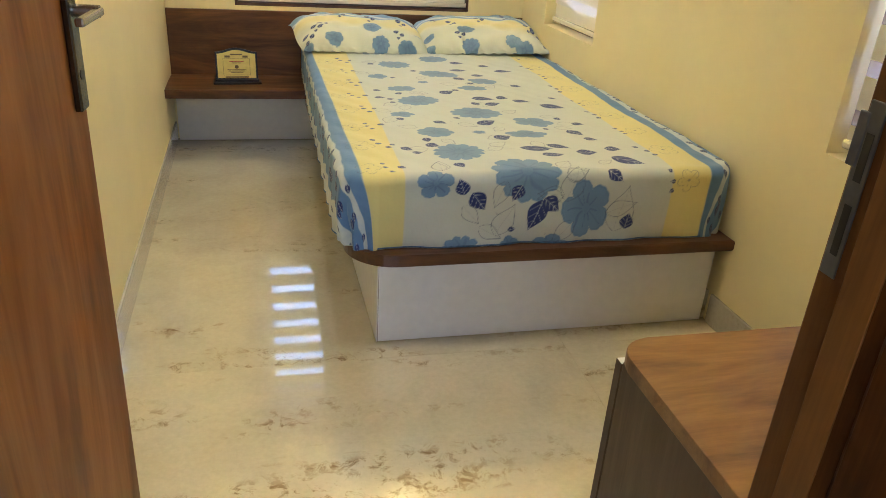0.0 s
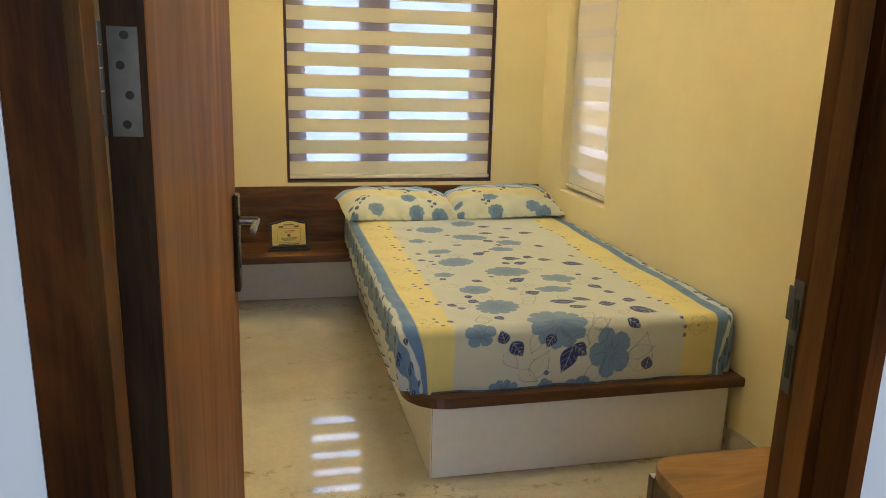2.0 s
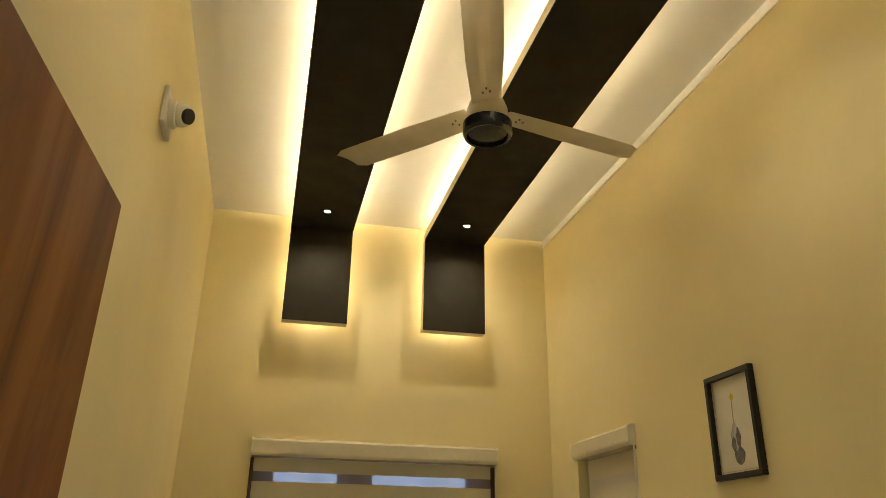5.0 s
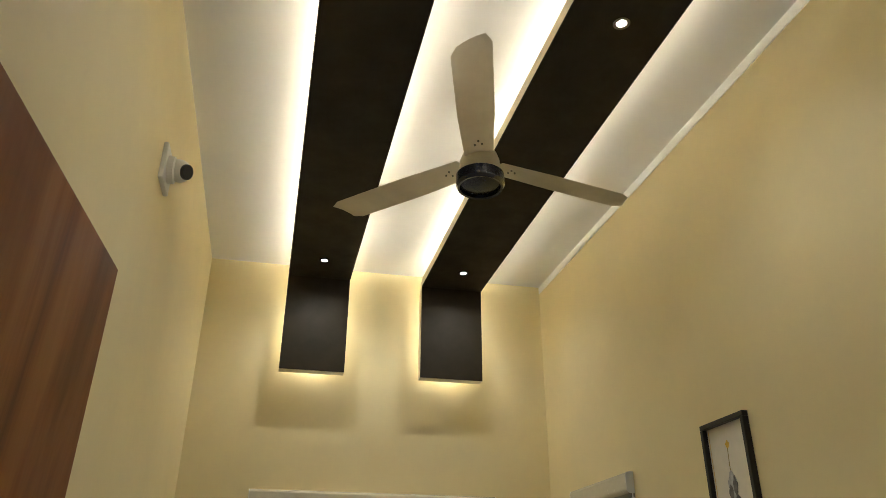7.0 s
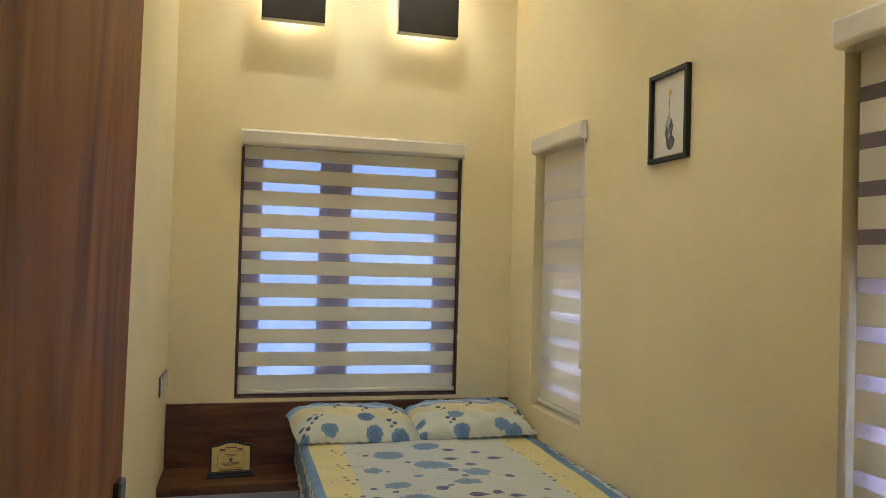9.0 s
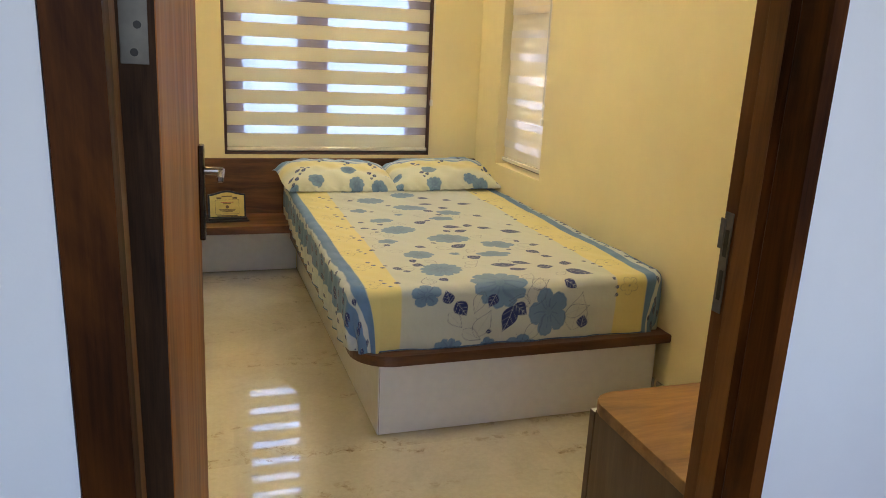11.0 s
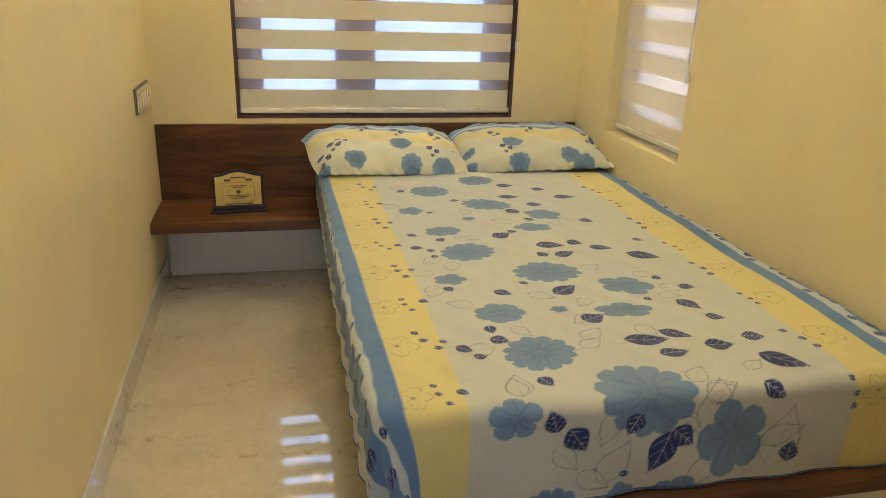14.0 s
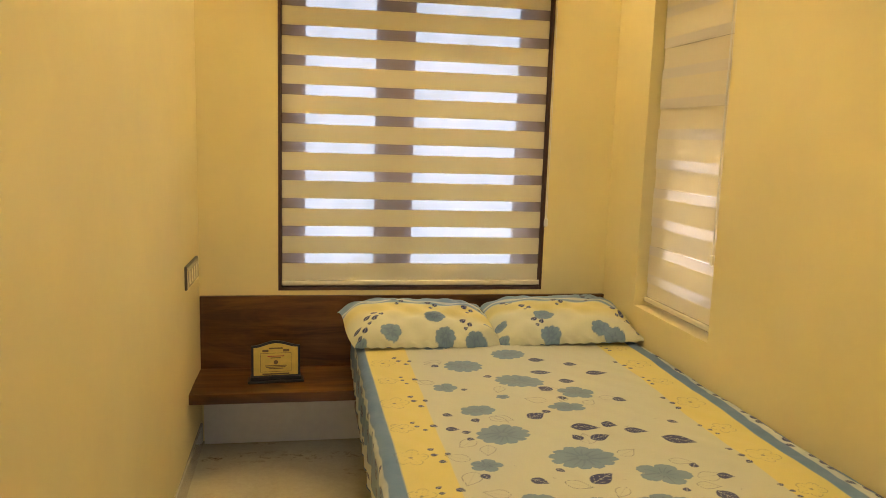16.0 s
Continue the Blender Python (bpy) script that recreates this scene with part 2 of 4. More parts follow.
OUTBACK = outside("bright_garden", OUT_BACK, (0.22, 0.37, 0.55), (0.45, 0.61, 1.0), OUT_SKY)
OUTSIDE = outside("low_side_glow", OUT_SIDE, (0.56, 0.64, 0.95), (0.66, 0.72, 1.0))
GLASSM, gnt, gb = material("window_glass")
gb.inputs["Transmission Weight"].default_value = 1.0
gb.inputs["Roughness"].default_value = 0.03
gb.inputs["IOR"].default_value = 1.1

# ---- mesh helpers ----
def finish(name, bm, mat, smooth=False):
    me = bpy.data.meshes.new(name)
    bmesh.ops.recalc_face_normals(bm, faces=bm.faces)
    bm.to_mesh(me)
    bm.free()
    me.materials.append(mat)
    if smooth:
        me.polygons.foreach_set("use_smooth", [True] * len(me.polygons))
    return new(name, me)


def part(name, bm, mat, parent, label="", smooth=False):
    ob = finish(name, bm, mat, smooth)
    ob.parent = parent
    return tagged(ob, label)


def thing(name, label, category, at=(0, 0, 0), group="", kind=""):
    ob = new(name)
    ob.empty_display_size = 0.05
    ob.location = at
    bpy.context.view_layer.update()
    return tagged(ob, label, category, group, kind)


def shear(ob):
    """Leans a thing's meshes along x with the side walls, as the room itself does."""
    y0 = ob.location.y
    for o in (ob, *ob.children_recursive):
        if o.type == "MESH":
            for v in o.data.vertices:
                v.co.x -= LEAN_X * (v.co.y + y0)
    return ob


def lean(x, y):
    return x - LEAN_X * y


def box(x0, x1, y0, y1, z0, z1, bevel=0.0, seg=2, bm=None):
    bm = bm or bmesh.new()
    r = bmesh.ops.create_cube(bm, size=1.0)
    vs = r["verts"]
    for v in vs:
        v.co = ((x0 + x1) / 2 + v.co.x * (x1 - x0), (y0 + y1) / 2 + v.co.y * (y1 - y0), (z0 + z1) / 2 + v.co.z * (z1 - z0))
    if bevel:
        es = list({e for v in vs for e in v.link_edges})
        bmesh.ops.bevel(bm, geom=es, offset=bevel, segments=seg, affect="EDGES", profile=0.5)
    return bm


def prism(points, z0, z1, bevel=0.0, axis="z"):
    """Extrudes an outline; axis names the direction of the extrusion."""
    bm = bmesh.new()
    def put(a, b, c):
        return {"z": (a, b, c), "x": (c, a, b), "y": (a, c, b)}[axis]
    low = [bm.verts.new(put(a, b, z0)) for a, b in points]
    top = [bm.verts.new(put(a, b, z1)) for a, b in points]
    n = len(points)
    f0, f1 = bm.faces.new(low), bm.faces.new(top)
    for i in range(n):
        bm.faces.new((low[i], low[(i + 1) % n], top[(i + 1) % n], top[i]))
    if bevel:
        es = list(f0.edges) + list(f1.edges)
        bmesh.ops.bevel(bm, geom=es, offset=bevel, segments=2, affect="EDGES", profile=0.5)
    return bm


def rod(p, q, r, seg=12, r2=None):
    bm = bmesh.new()
    p, q = Vector(p), Vector(q)
    m = Matrix.Translation((p + q) / 2) @ (q - p).to_track_quat("Z", "Y").to_matrix().to_4x4()
    bmesh.ops.create_cone(bm, cap_ends=True, segments=seg, radius1=r, radius2=r if r2 is None else r2, depth=(q - p).length, matrix=m)
    return bm


def lathe(profile, seg=32, m=Matrix()):
    bm = bmesh.new()
    rings = []
    for r, z in profile:
        rings.append([bm.verts.new(m @ Vector((r * math.cos(2 * math.pi * k / seg), r * math.sin(2 * math.pi * k / seg), z))) for k in range(seg)])
    for a, b in zip(rings, rings[1:]):
        for k in range(seg):
            bm.faces.new((a[k], a[(k + 1) % seg], b[(k + 1) % seg], b[k]))
    bm.faces.new(rings[0])
    bm.faces.new(rings[-1])
    return bm


def arc(cx, cy, r, a0, a1, n=8):
    return [(cx + r * math.cos(radians(a0 + (a1 - a0) * k / n)), cy + r * math.sin(radians(a0 + (a1 - a0) * k / n))) for k in range(n + 1)]


def wall(name, axis, at0, at1, u0, u1, z0, z1, holes=(), mat=WALL, label="", category="wall"):
    """A wall of thickness at0..at1 with real openings (u0, u1, z0, z1)."""
    us = sorted({u0, u1, *(h[0] for h in holes), *(h[1] for h in holes)})
    zs = sorted({z0, z1, *(h[2] for h in holes), *(h[3] for h in holes)})
    bm = bmesh.new()
    def put(a, u, z):
        return (a, u, z) if axis == "x" else (u, a, z)
    def cell(i, j):
        if not (0 <= i < len(us) - 1 and 0 <= j < len(zs) - 1):
            return False
        cu, cz = (us[i] + us[i + 1]) / 2, (zs[j] + zs[j + 1]) / 2
        return not any(h[0] < cu < h[1] and h[2] < cz < h[3] for h in holes)
    def quad(*ps):
        bm.faces.new([bm.verts.new(p) for p in ps])
    for i in range(len(us) - 1):
        for j in range(len(zs) - 1):
            if not cell(i, j):
                continue
            a, b, c, d = us[i], us[i + 1], zs[j], zs[j + 1]
            for at in (at0, at1):
                quad(put(at, a, c), put(at, b, c), put(at, b, d), put(at, a, d))
            if not cell(i - 1, j):
                quad(put(at0, a, c), put(at1, a, c), put(at1, a, d), put(at0, a, d))
            if not cell(i + 1, j):
                quad(put(at0, b, c), put(at1, b, c), put(at1, b, d), put(at0, b, d))
            if not cell(i, j - 1):
                quad(put(at0, a, c), put(at1, a, c), put(at1, b, c), put(at0, b, c))
            if not cell(i, j + 1):
                quad(put(at0, a, d), put(at1, a, d), put(at1, b, d), put(at0, b, d))
    bmesh.ops.remove_doubles(bm, verts=bm.verts, dist=1e-5)
    return tagged(finish(name, bm, mat), label, category, kind="structure")


# ---- structure ----
WIN = (0.335, 1.545, 0.688, 2.105)      # back window opening
SWIN = (-0.930, -0.335, 0.688, 2.105)   # side window beside the pillows
RWIN = (-3.008, -2.413, 0.688, 2.105)   # side window beside the cabinet
wall("wall_back", "y", 0.0, 0.2, -0.15, RX + 0.2, 0, CEIL, [WIN], label="cream painted back wall with a window opening")
shear(wall("wall_left", "x", -0.15, 0.0, DY, 0.0, 0, CEIL, label="plain cream painted side wall"))
shear(wall("wall_right", "x", RX, RX + 0.2, DY, 0.0, 0, CEIL, [SWIN, RWIN], label="cream painted side wall with two narrow windows"))
wall("wall_door_inner", "y", DY - 0.075, DY, -0.15, RX + 0.2, 0, CEIL, [(0.113, 0.995, 0, 2.06)], label="cream painted wall round the doorway")
wall("wall_door_outer", "y", HY, DY - 0.075, HALL[0], HALL[1], 0, CEIL, [(0.113, 0.956, 0, 2.06)], HALLWALL, label="pale painted hall side of the door wall")
wall("wall_hall_left", "x", HALL[0] - 0.15, HALL[0], HALL[2], HY, 0, CEIL, mat=HALLWALL, label="pale painted hall end wall")
wall("wall_hall_right", "x", HALL[1], HALL[1] + 0.15, HALL[2], HY, 0, CEIL, mat=HALLWALL, label="pale painted hall end wall")
wall("wall_hall_back", "y", HALL[2] - 0.15, HALL[2], HALL[0] - 0.15, HALL[1] + 0.15, 0, CEIL, [(-0.5, 1.8, 1.0, 2.4)], HALLWALL, label="pale painted hall wall with an unseen, added window opening")
tagged(finish("ceiling", box(-0.15, RX + 0.2, DY - 0.075, 0.2, CEIL, CEIL + 0.15), CEILING), "smooth white painted ceiling", "ceiling", kind="structure")
tagged(finish("ceiling_hall", box(HALL[0] - 0.15, HALL[1] + 0.15, HALL[2] - 0.15, HY + 0.0, CEIL, CEIL + 0.15), CEILING), "plain white hall ceiling", "ceiling", kind="structure")
shear(tagged(finish("cornice", box(RX - 0.004, RX, DY, 0.0, CEIL - 0.042, CEIL, 0.001), CEILING), "narrow white band under the ceiling", "trim", kind="structure"))

floor = thing("floor", "polished cream stone floor with brown flecks", "floor", kind="structure")
part("bed_course", box(-0.15, RX + 0.2, DY, 0.2, -0.08, -0.0035), SKIRT, floor)
part("hall_course", box(HALL[0], HALL[1], HALL[2], DY, -0.08, -0.0035), SKIRT, floor)


def slab(x0, x1, y0, y1):
    part("slab", box(x0 + 0.0002, x1 - 0.0002, y0 + 0.0002, y1 - 0.0002, -0.0035, 0.0, 0.0002, 1), FLOOR, floor)


for xs in ((0.0, 1.35), (1.35, RX + 0.07)):
    for ys in ((DY, -2.19), (-2.19, 0.0)):
        slab(xs[0], xs[1], ys[0], ys[1])
for xs in ((-1.3, -0.4), (-0.4, 0.75), (0.75, 1.7), (1.7, 2.6)):
    for ys in ((-5.4, -4.5), (-4.5, DY)):
        slab(xs[0], xs[1], ys[0], ys[1])

for name, pts in (("baseboard_left", (0.0, 0.010, DY, -0.045)), ("baseboard_right", (RX - 0.010, RX, -3.0, -2.112)),
                  ("baseboard_right_bed", (RX - 0.010, RX, -2.09, -0.045))):
    shear(tagged(finish(name, box(*pts, 0.0, 0.105, 0.003), SKIRT), "polished grey-cream stone skirting", "skirting", kind="structure"))

# ---- windows ----
def window(name, m, width, height, posts, label, lining=False, shutter=0.0):
    """A timber window in its own plane: x across, y outwards, z up."""
    win = thing(name, label, "window", kind="structure")
    win.matrix_world = m
    fr = 0.045
    for a, b, c, d in ((0, fr, 0, height), (width - fr, width, 0, height), (fr, width - fr, 0, fr), (fr, width - fr, height - fr, height)):
        part("window_frame", box(a, b, 0.085, 0.150, c, d, 0.004), WINWOOD, win)
    for a, b, c, d in ((0.0005, 0.011, 0.0005, height - 0.09), (width - 0.011, width - 0.0005, 0.0005, height - 0.09), (0.011, width - 0.011, 0.0005, 0.014)) if lining else ():
        part("lining", box(a, b, 0.001, 0.085, c, d, 0.001), WINWOOD, win)
    for a, b in posts:
        part("mullion", box(a, b, 0.090, 0.145, fr, height - fr, 0.004), WINWOOD, win)
    edges = [fr] + [e for p in posts for e in p] + [width - fr]
    for a, b in zip(edges[::2], edges[1::2]):
        if b - a < 0.06:
            continue
        for c, d, e, g in ((a, a + 0.03, fr, height - fr), (b - 0.03, b, fr, height - fr), (a + 0.03, b - 0.03, fr, fr + 0.05), (a + 0.03, b - 0.03, height - fr - 0.05, height - fr)):
            part("sash", box(c, d, 0.100, 0.135, e, g, 0.003), WINWOOD, win)
        top = height - fr - 0.05 if not shutter else shutter
        pane = part("pane", box(a + 0.03, b - 0.03, 0.116, 0.120, fr + 0.05, top), GLASSM, win)
        pane.visible_shadow = False
        # Unseen panel, added so daylight reaches only the lower half of the blind.
        if shutter:
            part("upper_shutter", box(a + 0.03, b - 0.03, 0.104, 0.130, top, height - fr - 0.05, 0.003), WINWOOD, win)
    return win


WH = WIN[3] - WIN[2]
window("window_1", pose(WIN[0], 0, WIN[2]), WIN[1] - WIN[0], WH, [(0.045, 0.085), (0.455, 0.570), (1.115, 1.165)], "brown timber window with two clear panes", True)
window("window_2", pose(lean(RX, SWIN[1]), SWIN[1], SWIN[2], 0, 0, -88.97), SWIN[1] - SWIN[0], WH, [(0.045, 0.13)], "narrow brown timber window behind a blind", shutter=0.70)
window("window_3", pose(lean(RX, RWIN[1]), RWIN[1], RWIN[2], 0, 0, -88.97), RWIN[1] - RWIN[0], WH, [(0.27, 0.34)], "narrow brown timber window behind a blind", shutter=0.70)
tagged(finish("backdrop", box(-7.0, 9.0, 6.0, 6.02, -2.0, 10.0), OUTBACK), "bright hazy garden and sky outside", "backdrop", kind="structure")
# Glowing plane in place of daylight, kept low to backlight the blinds' lower part.
tagged(finish("backdrop_side", box(RX + 1.0, RX + 1.02, -4.4, 0.6, -0.2, 1.50), OUTSIDE), "low glowing backdrop outside, added to backlight the side blinds", "backdrop", kind="structure")
# Unseen slab, added to cut the high sky out of the floor's reflection.
tagged(finish("sunshade", box(-0.1, RX + 0.2, 0.2, 0.84, 2.16, 2.26), CEILING), "unseen slab above the wide window, added to block sky light", "sunshade", kind="structure")
# Unseen slab too, added to dim the upper part of the side blinds.
tagged(finish("sunshade", box(RX + 0.2, RX + 1.0, -4.4, 0.6, 2.25, 2.35), CEILING), "unseen slab above the side windows, added to block daylight", "sunshade", kind="structure")


def blind(name, m, width, height, label, deep, pitch, sheer_h, band_mat, first, chain_at, wavy=0.0, group="zebra blinds", sheer_mat=None):
    """Zebra roller blind: cassette, opaque bands with sheer gaps, bottom bar and bead chain."""
    b = thing(name, label, "blind", group=group)
    b.matrix_world = m
    f = deep - 0.078
    prof = [(f, height - 0.014)] + arc(f + 0.018, height - 0.066, 0.018, 180, 262, 5) + [(deep + 0.012, height - 0.086), (deep + 0.012, height), (f + 0.018, height), (f + 0.005, height - 0.004)]
    bm = prism([(p[0], p[1]) for p in prof], 0.005, width - 0.005, axis="x")
    cas = part("cassette", bm, CASSETTE, b)
    for a, c in ((0.001, 0.005), (width - 0.005, width - 0.001)):
        part("end_cap", prism([(p[0] - 0.001, p[1]) for p in prof], a, c, axis="x"), PLASTIC, cas)
    z = height - 0.086
    part("band", box(0.016, width - 0.018, deep, deep + 0.0015, first, z), band_mat, b)
    k, top = 0, first
    while top - sheer_h > 0.06:
        part("sheer_band", box(0.016, width - 0.018, deep + 0.0003, deep + 0.0012, top - sheer_h, top), sheer_mat or SHEER, b)
        lo = max(top - pitch, 0.036)
        part("band", box(0.016, width - 0.018, deep - 0.0004 + wavy * (k % 2), deep + 0.0015 + wavy * (k % 2), lo, top - sheer_h), band_mat, b)
        top -= pitch
        k += 1
    bar = part("bottom_bar", box(0.014, width - 0.014, deep - 0.011, deep + 0.010, 0.020, 0.044, 0.007, 3), CASSETTE, b)
    part("bar_cap", box(width - 0.014, width - 0.010, deep - 0.010, deep + 0.009, 0.021, 0.043, 0.003), PLASTIC, bar)
    for x in (width - 0.001, width + 0.005):
        part("chain", rod((x, -0.010, chain_at), (x, -0.012, height - 0.08), 0.0016, 6), PLASTIC, b)
    part("chain_clip", box(width - 0.007, width + 0.011, -0.018, -0.004, chain_at - 0.02, chain_at + 0.018, 0.005), PLASTIC, b)
    return b


blind("roller_blind", pose(WIN[0], 0, WIN[2]), WIN[1] - WIN[0], WH, "cream zebra roller blind half open over the wide window", 0.018, 0.1225, 0.045, BAND, 1.954 - WIN[2] + 0.002, 0.32)
blind("roller_blind", pose(lean(RX, SWIN[1]), SWIN[1], SWIN[2], 0, 0, -88.97), SWIN[1] - SWIN[0], WH, "white zebra roller blind closed in a narrow window recess", 0.045, 0.122, 0.040, SIDEBAND, 1.93 - WIN[2], 0.30, 0.005, sheer_mat=SIDESHEER)
blind("roller_blind", pose(lean(RX, RWIN[1]), RWIN[1], RWIN[2], 0, 0, -88.97), RWIN[1] - RWIN[0], WH, "cream zebra roller blind half open beside the cabinet", 0.036, 0.124, 0.040, BAND, 1.925 - WIN[2], 0.30)

# ---- ceiling panels with hidden strip lights ----
def light_panel(x0, x1, label):
    p = thing("ceiling_panel", label, "ceiling panel", (0, 0, 0), "dark ceiling panels")
    t, zb, yb, end = 0.036, 3.183, -0.124, -2.80
    part("soffit", box(x0, x1, end, yb, zb, zb + 0.004), PANEL, p)
    part("soffit_core", box(x0, x1, end, yb + t, zb + 0.0045, zb + t), CREAMEDGE, p)
    part("drop_face", box(x0, x1, yb, yb + 0.004, 2.675, zb + 0.004), PANEL, p)
    part("drop_core", box(x0, x1, yb + 0.0045, yb + t, 2.675, zb + 0.004), CREAMEDGE, p)
    i = 0.080
    zt = zb + t
    # edge strips hide the lamps from below and from the sides
    for a in (x0, x1 - 0.010):
        part("edge_strip", box(a, a + 0.010, end, yb, zt, zt + 0.013), CREAMEDGE, p)
        part("edge_strip", box(a, a + 0.010, yb + t, yb + t + 0.027, 2.675, zb), CREAMEDGE, p)
    part("edge_strip", box(x0 + 0.010, x1 - 0.010, yb + t, yb + t + 0.027, 2.675, 2.685), CREAMEDGE, p)
    for a in (x0 + i, x1 - i - 0.012):
        part("led_strip", box(a, a + 0.012, end + 0.05, yb - 0.02, zt, zt + 0.006), LED, p, "warm glowing strip light")
        part("led_strip", box(a, a + 0.012, yb + t + 0.012, yb + t + 0.020, 2.76, zb - 0.02), LED_SOFT, p, "warm glowing strip light")
    part("led_strip", box(x0 + 0.09, x1 - 0.09, yb + t + 0.012, yb + t + 0.020, 2.745, 2.756), LED_SOFT, p, "warm glowing strip light")
    for bx in (x0 + 0.12, x1 - 0.14):
        for by in (-2.6, -1.8, -0.9):
            part("hanger", box(bx, bx + 0.02, by, by + 0.02, zt, CEIL), PLASTIC, p)
        part("hanger", box(bx, bx + 0.02, yb + t, 0.0, 2.9, 2.92), PLASTIC, p)
    return shear(p)


def downlight(x, y):
    d = thing("downlight", "small round warm recessed downlight in a dark ceiling panel", "downlight", (x, y, 3.183), "recessed downlights")
    part("trim_ring", lathe([(0.026, 0.0005), (0.026, -0.003), (0.016, -0.0035), (0.016, 0.0005)], 24), CHROME, d, smooth=False)
    part("lens", lathe([(0.0155, 0.0), (0.0155, -0.002), (0.004, -0.0022)], 24), LENS, d, "bright warm lens")
    lamp("downlight_lamp", "SPOT", SPOT_WATTS, SPOT_COLOUR, look((x, y, 3.172), (x, y, 0)), cone=150)


for x0, x1 in ((0.412, 0.737), (1.130, 1.463)):
    light_panel(x0, x1, "dark brown ceiling panel folded down the wall, backlit")
    for y in (-0.355, -2.24):
        downlight(lean((x0 + x1) / 2 + 0.006, y), y)

# ---- ceiling fan ----
def ceiling_fan(x, y):
    fan = thing("ceiling_fan", "ivory three-blade ceiling fan with a black hub cap, at rest", "ceiling fan", (x, y, -0.012))
    part("canopy", lathe([(0.012, 3.305), (0.060, 3.305), (0.058, 3.270), (0.030, 3.235), (0.014, 3.228)], 32), BLADE, fan, smooth=True)
    part("downrod", rod((0, 0, 3.23), (0, 0, 3.06), 0.012), BLADE, fan)
    motor = part("motor", lathe([(0.014, 3.055), (0.040, 3.052), (0.060, 3.038), (0.069, 3.012), (0.071, 2.955), (0.070, 2.940)], 40), BLADE, fan, smooth=False)
    part("trim_ring", lathe([(0.072, 2.962), (0.083, 2.955), (0.084, 2.918), (0.078, 2.906), (0.070, 2.908), (0.070, 2.950)], 40), BLUEBLACK, motor, "black rim")
    part("hub_cap", lathe([(0.0695, 2.940), (0.068, 2.918), (0.030, 2.914), (0.004, 2.913)], 40), BLUEBLACK, motor, "black cap")
    for a in (253, 134, 13):
        m = pose(0, 0, 3.004, 0, 0, a) @ pose(0, 0, 0, 9, 0, 0)
        bm = bmesh.new()
        n, w0, w1 = 16, 0.050, 0.060
        rows = []
        for k in range(n + 1):
            u = k / n
            r = 0.064 + 0.558 * u
            w = w0 + (w1 - w0) * min(1, u * 2.4)
            tip = 0.0 if u < 0.93 else 0.018 * ((u - 0.93) / 0.07) ** 2
            row = []
            for j in range(7):
                s = j / 6 * 2 - 1
                row.append(bm.verts.new(m @ Vector((r + 0.018 * u * s, s * (w - tip), 0.006 * (1 - s * s)))))
            rows.append(row)
        for p, q in zip(rows, rows[1:]):
            for j in range(6):
                bm.faces.new((p[j], p[j + 1], q[j + 1], q[j]))
        bmesh.ops.solidify(bm, geom=bm.faces[:], thickness=0.003)
        bl = part("blade", bm, BLADE, fan, smooth=False)
        for rx, ry in ((0.12, -0.012), (0.12, 0.012), (0.14, 0.0)):
            rv = rod((rx, ry, -0.0035), (rx, ry, 0.001), 0.0035, 10)
            bmesh.ops.transform(rv, matrix=m, verts=rv.verts)
            part("rivet", rv, STEEL, bl)
    return fan


ceiling_fan(1.047, -1.682)

# ---- built-in bed ----
def bed():
    b = thing("bed_base", "built-in white laminate bed box with a dark wooden ledge", "bed", (0.7, -2.1, 0))
    inv = Matrix.Translation((-0.7, 2.1, 0))
    def add(name, bm, mat, label=""):
        bmesh.ops.transform(bm, matrix=inv, verts=bm.verts)
        return part(name, bm, mat, b, label)
    yf = -2.105
    add("front_panel", box(0.740, 1.828, yf, yf + 0.018, 0.004, 0.280, 0.001), WHITE, "white laminate panel")
    add("side_panel", prism([(0.736, yf), (0.7392, yf), (0.7392, yf + 0.019), (0.752, yf + 0.019), (0.750, -0.045), (0.732, -0.045)], 0.004, 0.280), WHITE, "white laminate panel")
    add("panel_joint", box(0.7390, 0.7402, yf - 0.0004, yf + 0.004, 0.004, 0.280), INK)
    out = [(0.648, -0.40), (0.648, -2.017)] + arc(0.788, -2.017, 0.140, 180, 270, 10)[1:] + [(RX - 0.001, -2.157), (RX - 0.001, -0.05), (0.70, -0.05), (0.70, -0.40)]
    add("ledge", prism(out, 0.2805, 0.317, 0.007), LEDGEWOOD, "dark polished wooden ledge with a rounded corner")
    return shear(b)


bed()

hb = thing("headboard", "brown wood-grain headboard with a floating shelf", "headboard", (0.93, 0, 0.3))
hinv = Matrix.Translation((-0.93, 0, -0.3))
for nm, bm in (("back_board", box(0.003, RX - 0.004, -0.022, -0.001, 0.305, 0.668, 0.0015)), ("shelf", box(0.003, 0.668, -0.362, -0.022, 0.304, 0.345, 0.0015))):
    bmesh.ops.transform(bm, matrix=hinv, verts=bm.verts)
    part(nm, bm, LAMINATE, hb)
lp = box(0.016, 0.728, -0.042, -0.002, 0.003, 0.304, 0.001)
tagged(finish("wall_panel", lp, WHITE), "white laminate panel under the floating shelf", "panel", kind="structure")

# ---- printed bedding ----
SHEETC, YELLOW, BLUE, PALEBLUE, NAVY, LINE = (np.array(c) for c in ((0.535, 0.555, 0.475), (0.66, 0.575, 0.225), (0.150, 0.250, 0.380), (0.42, 0.52, 0.60), (0.008, 0.022, 0.130), (0.075, 0.095, 0.15)))


def step(d, soft=0.0025):
    return np.clip(0.5 - d / soft, 0, 1)


def blend(col, mask, c):
    col += (c - col) * mask[:, None]


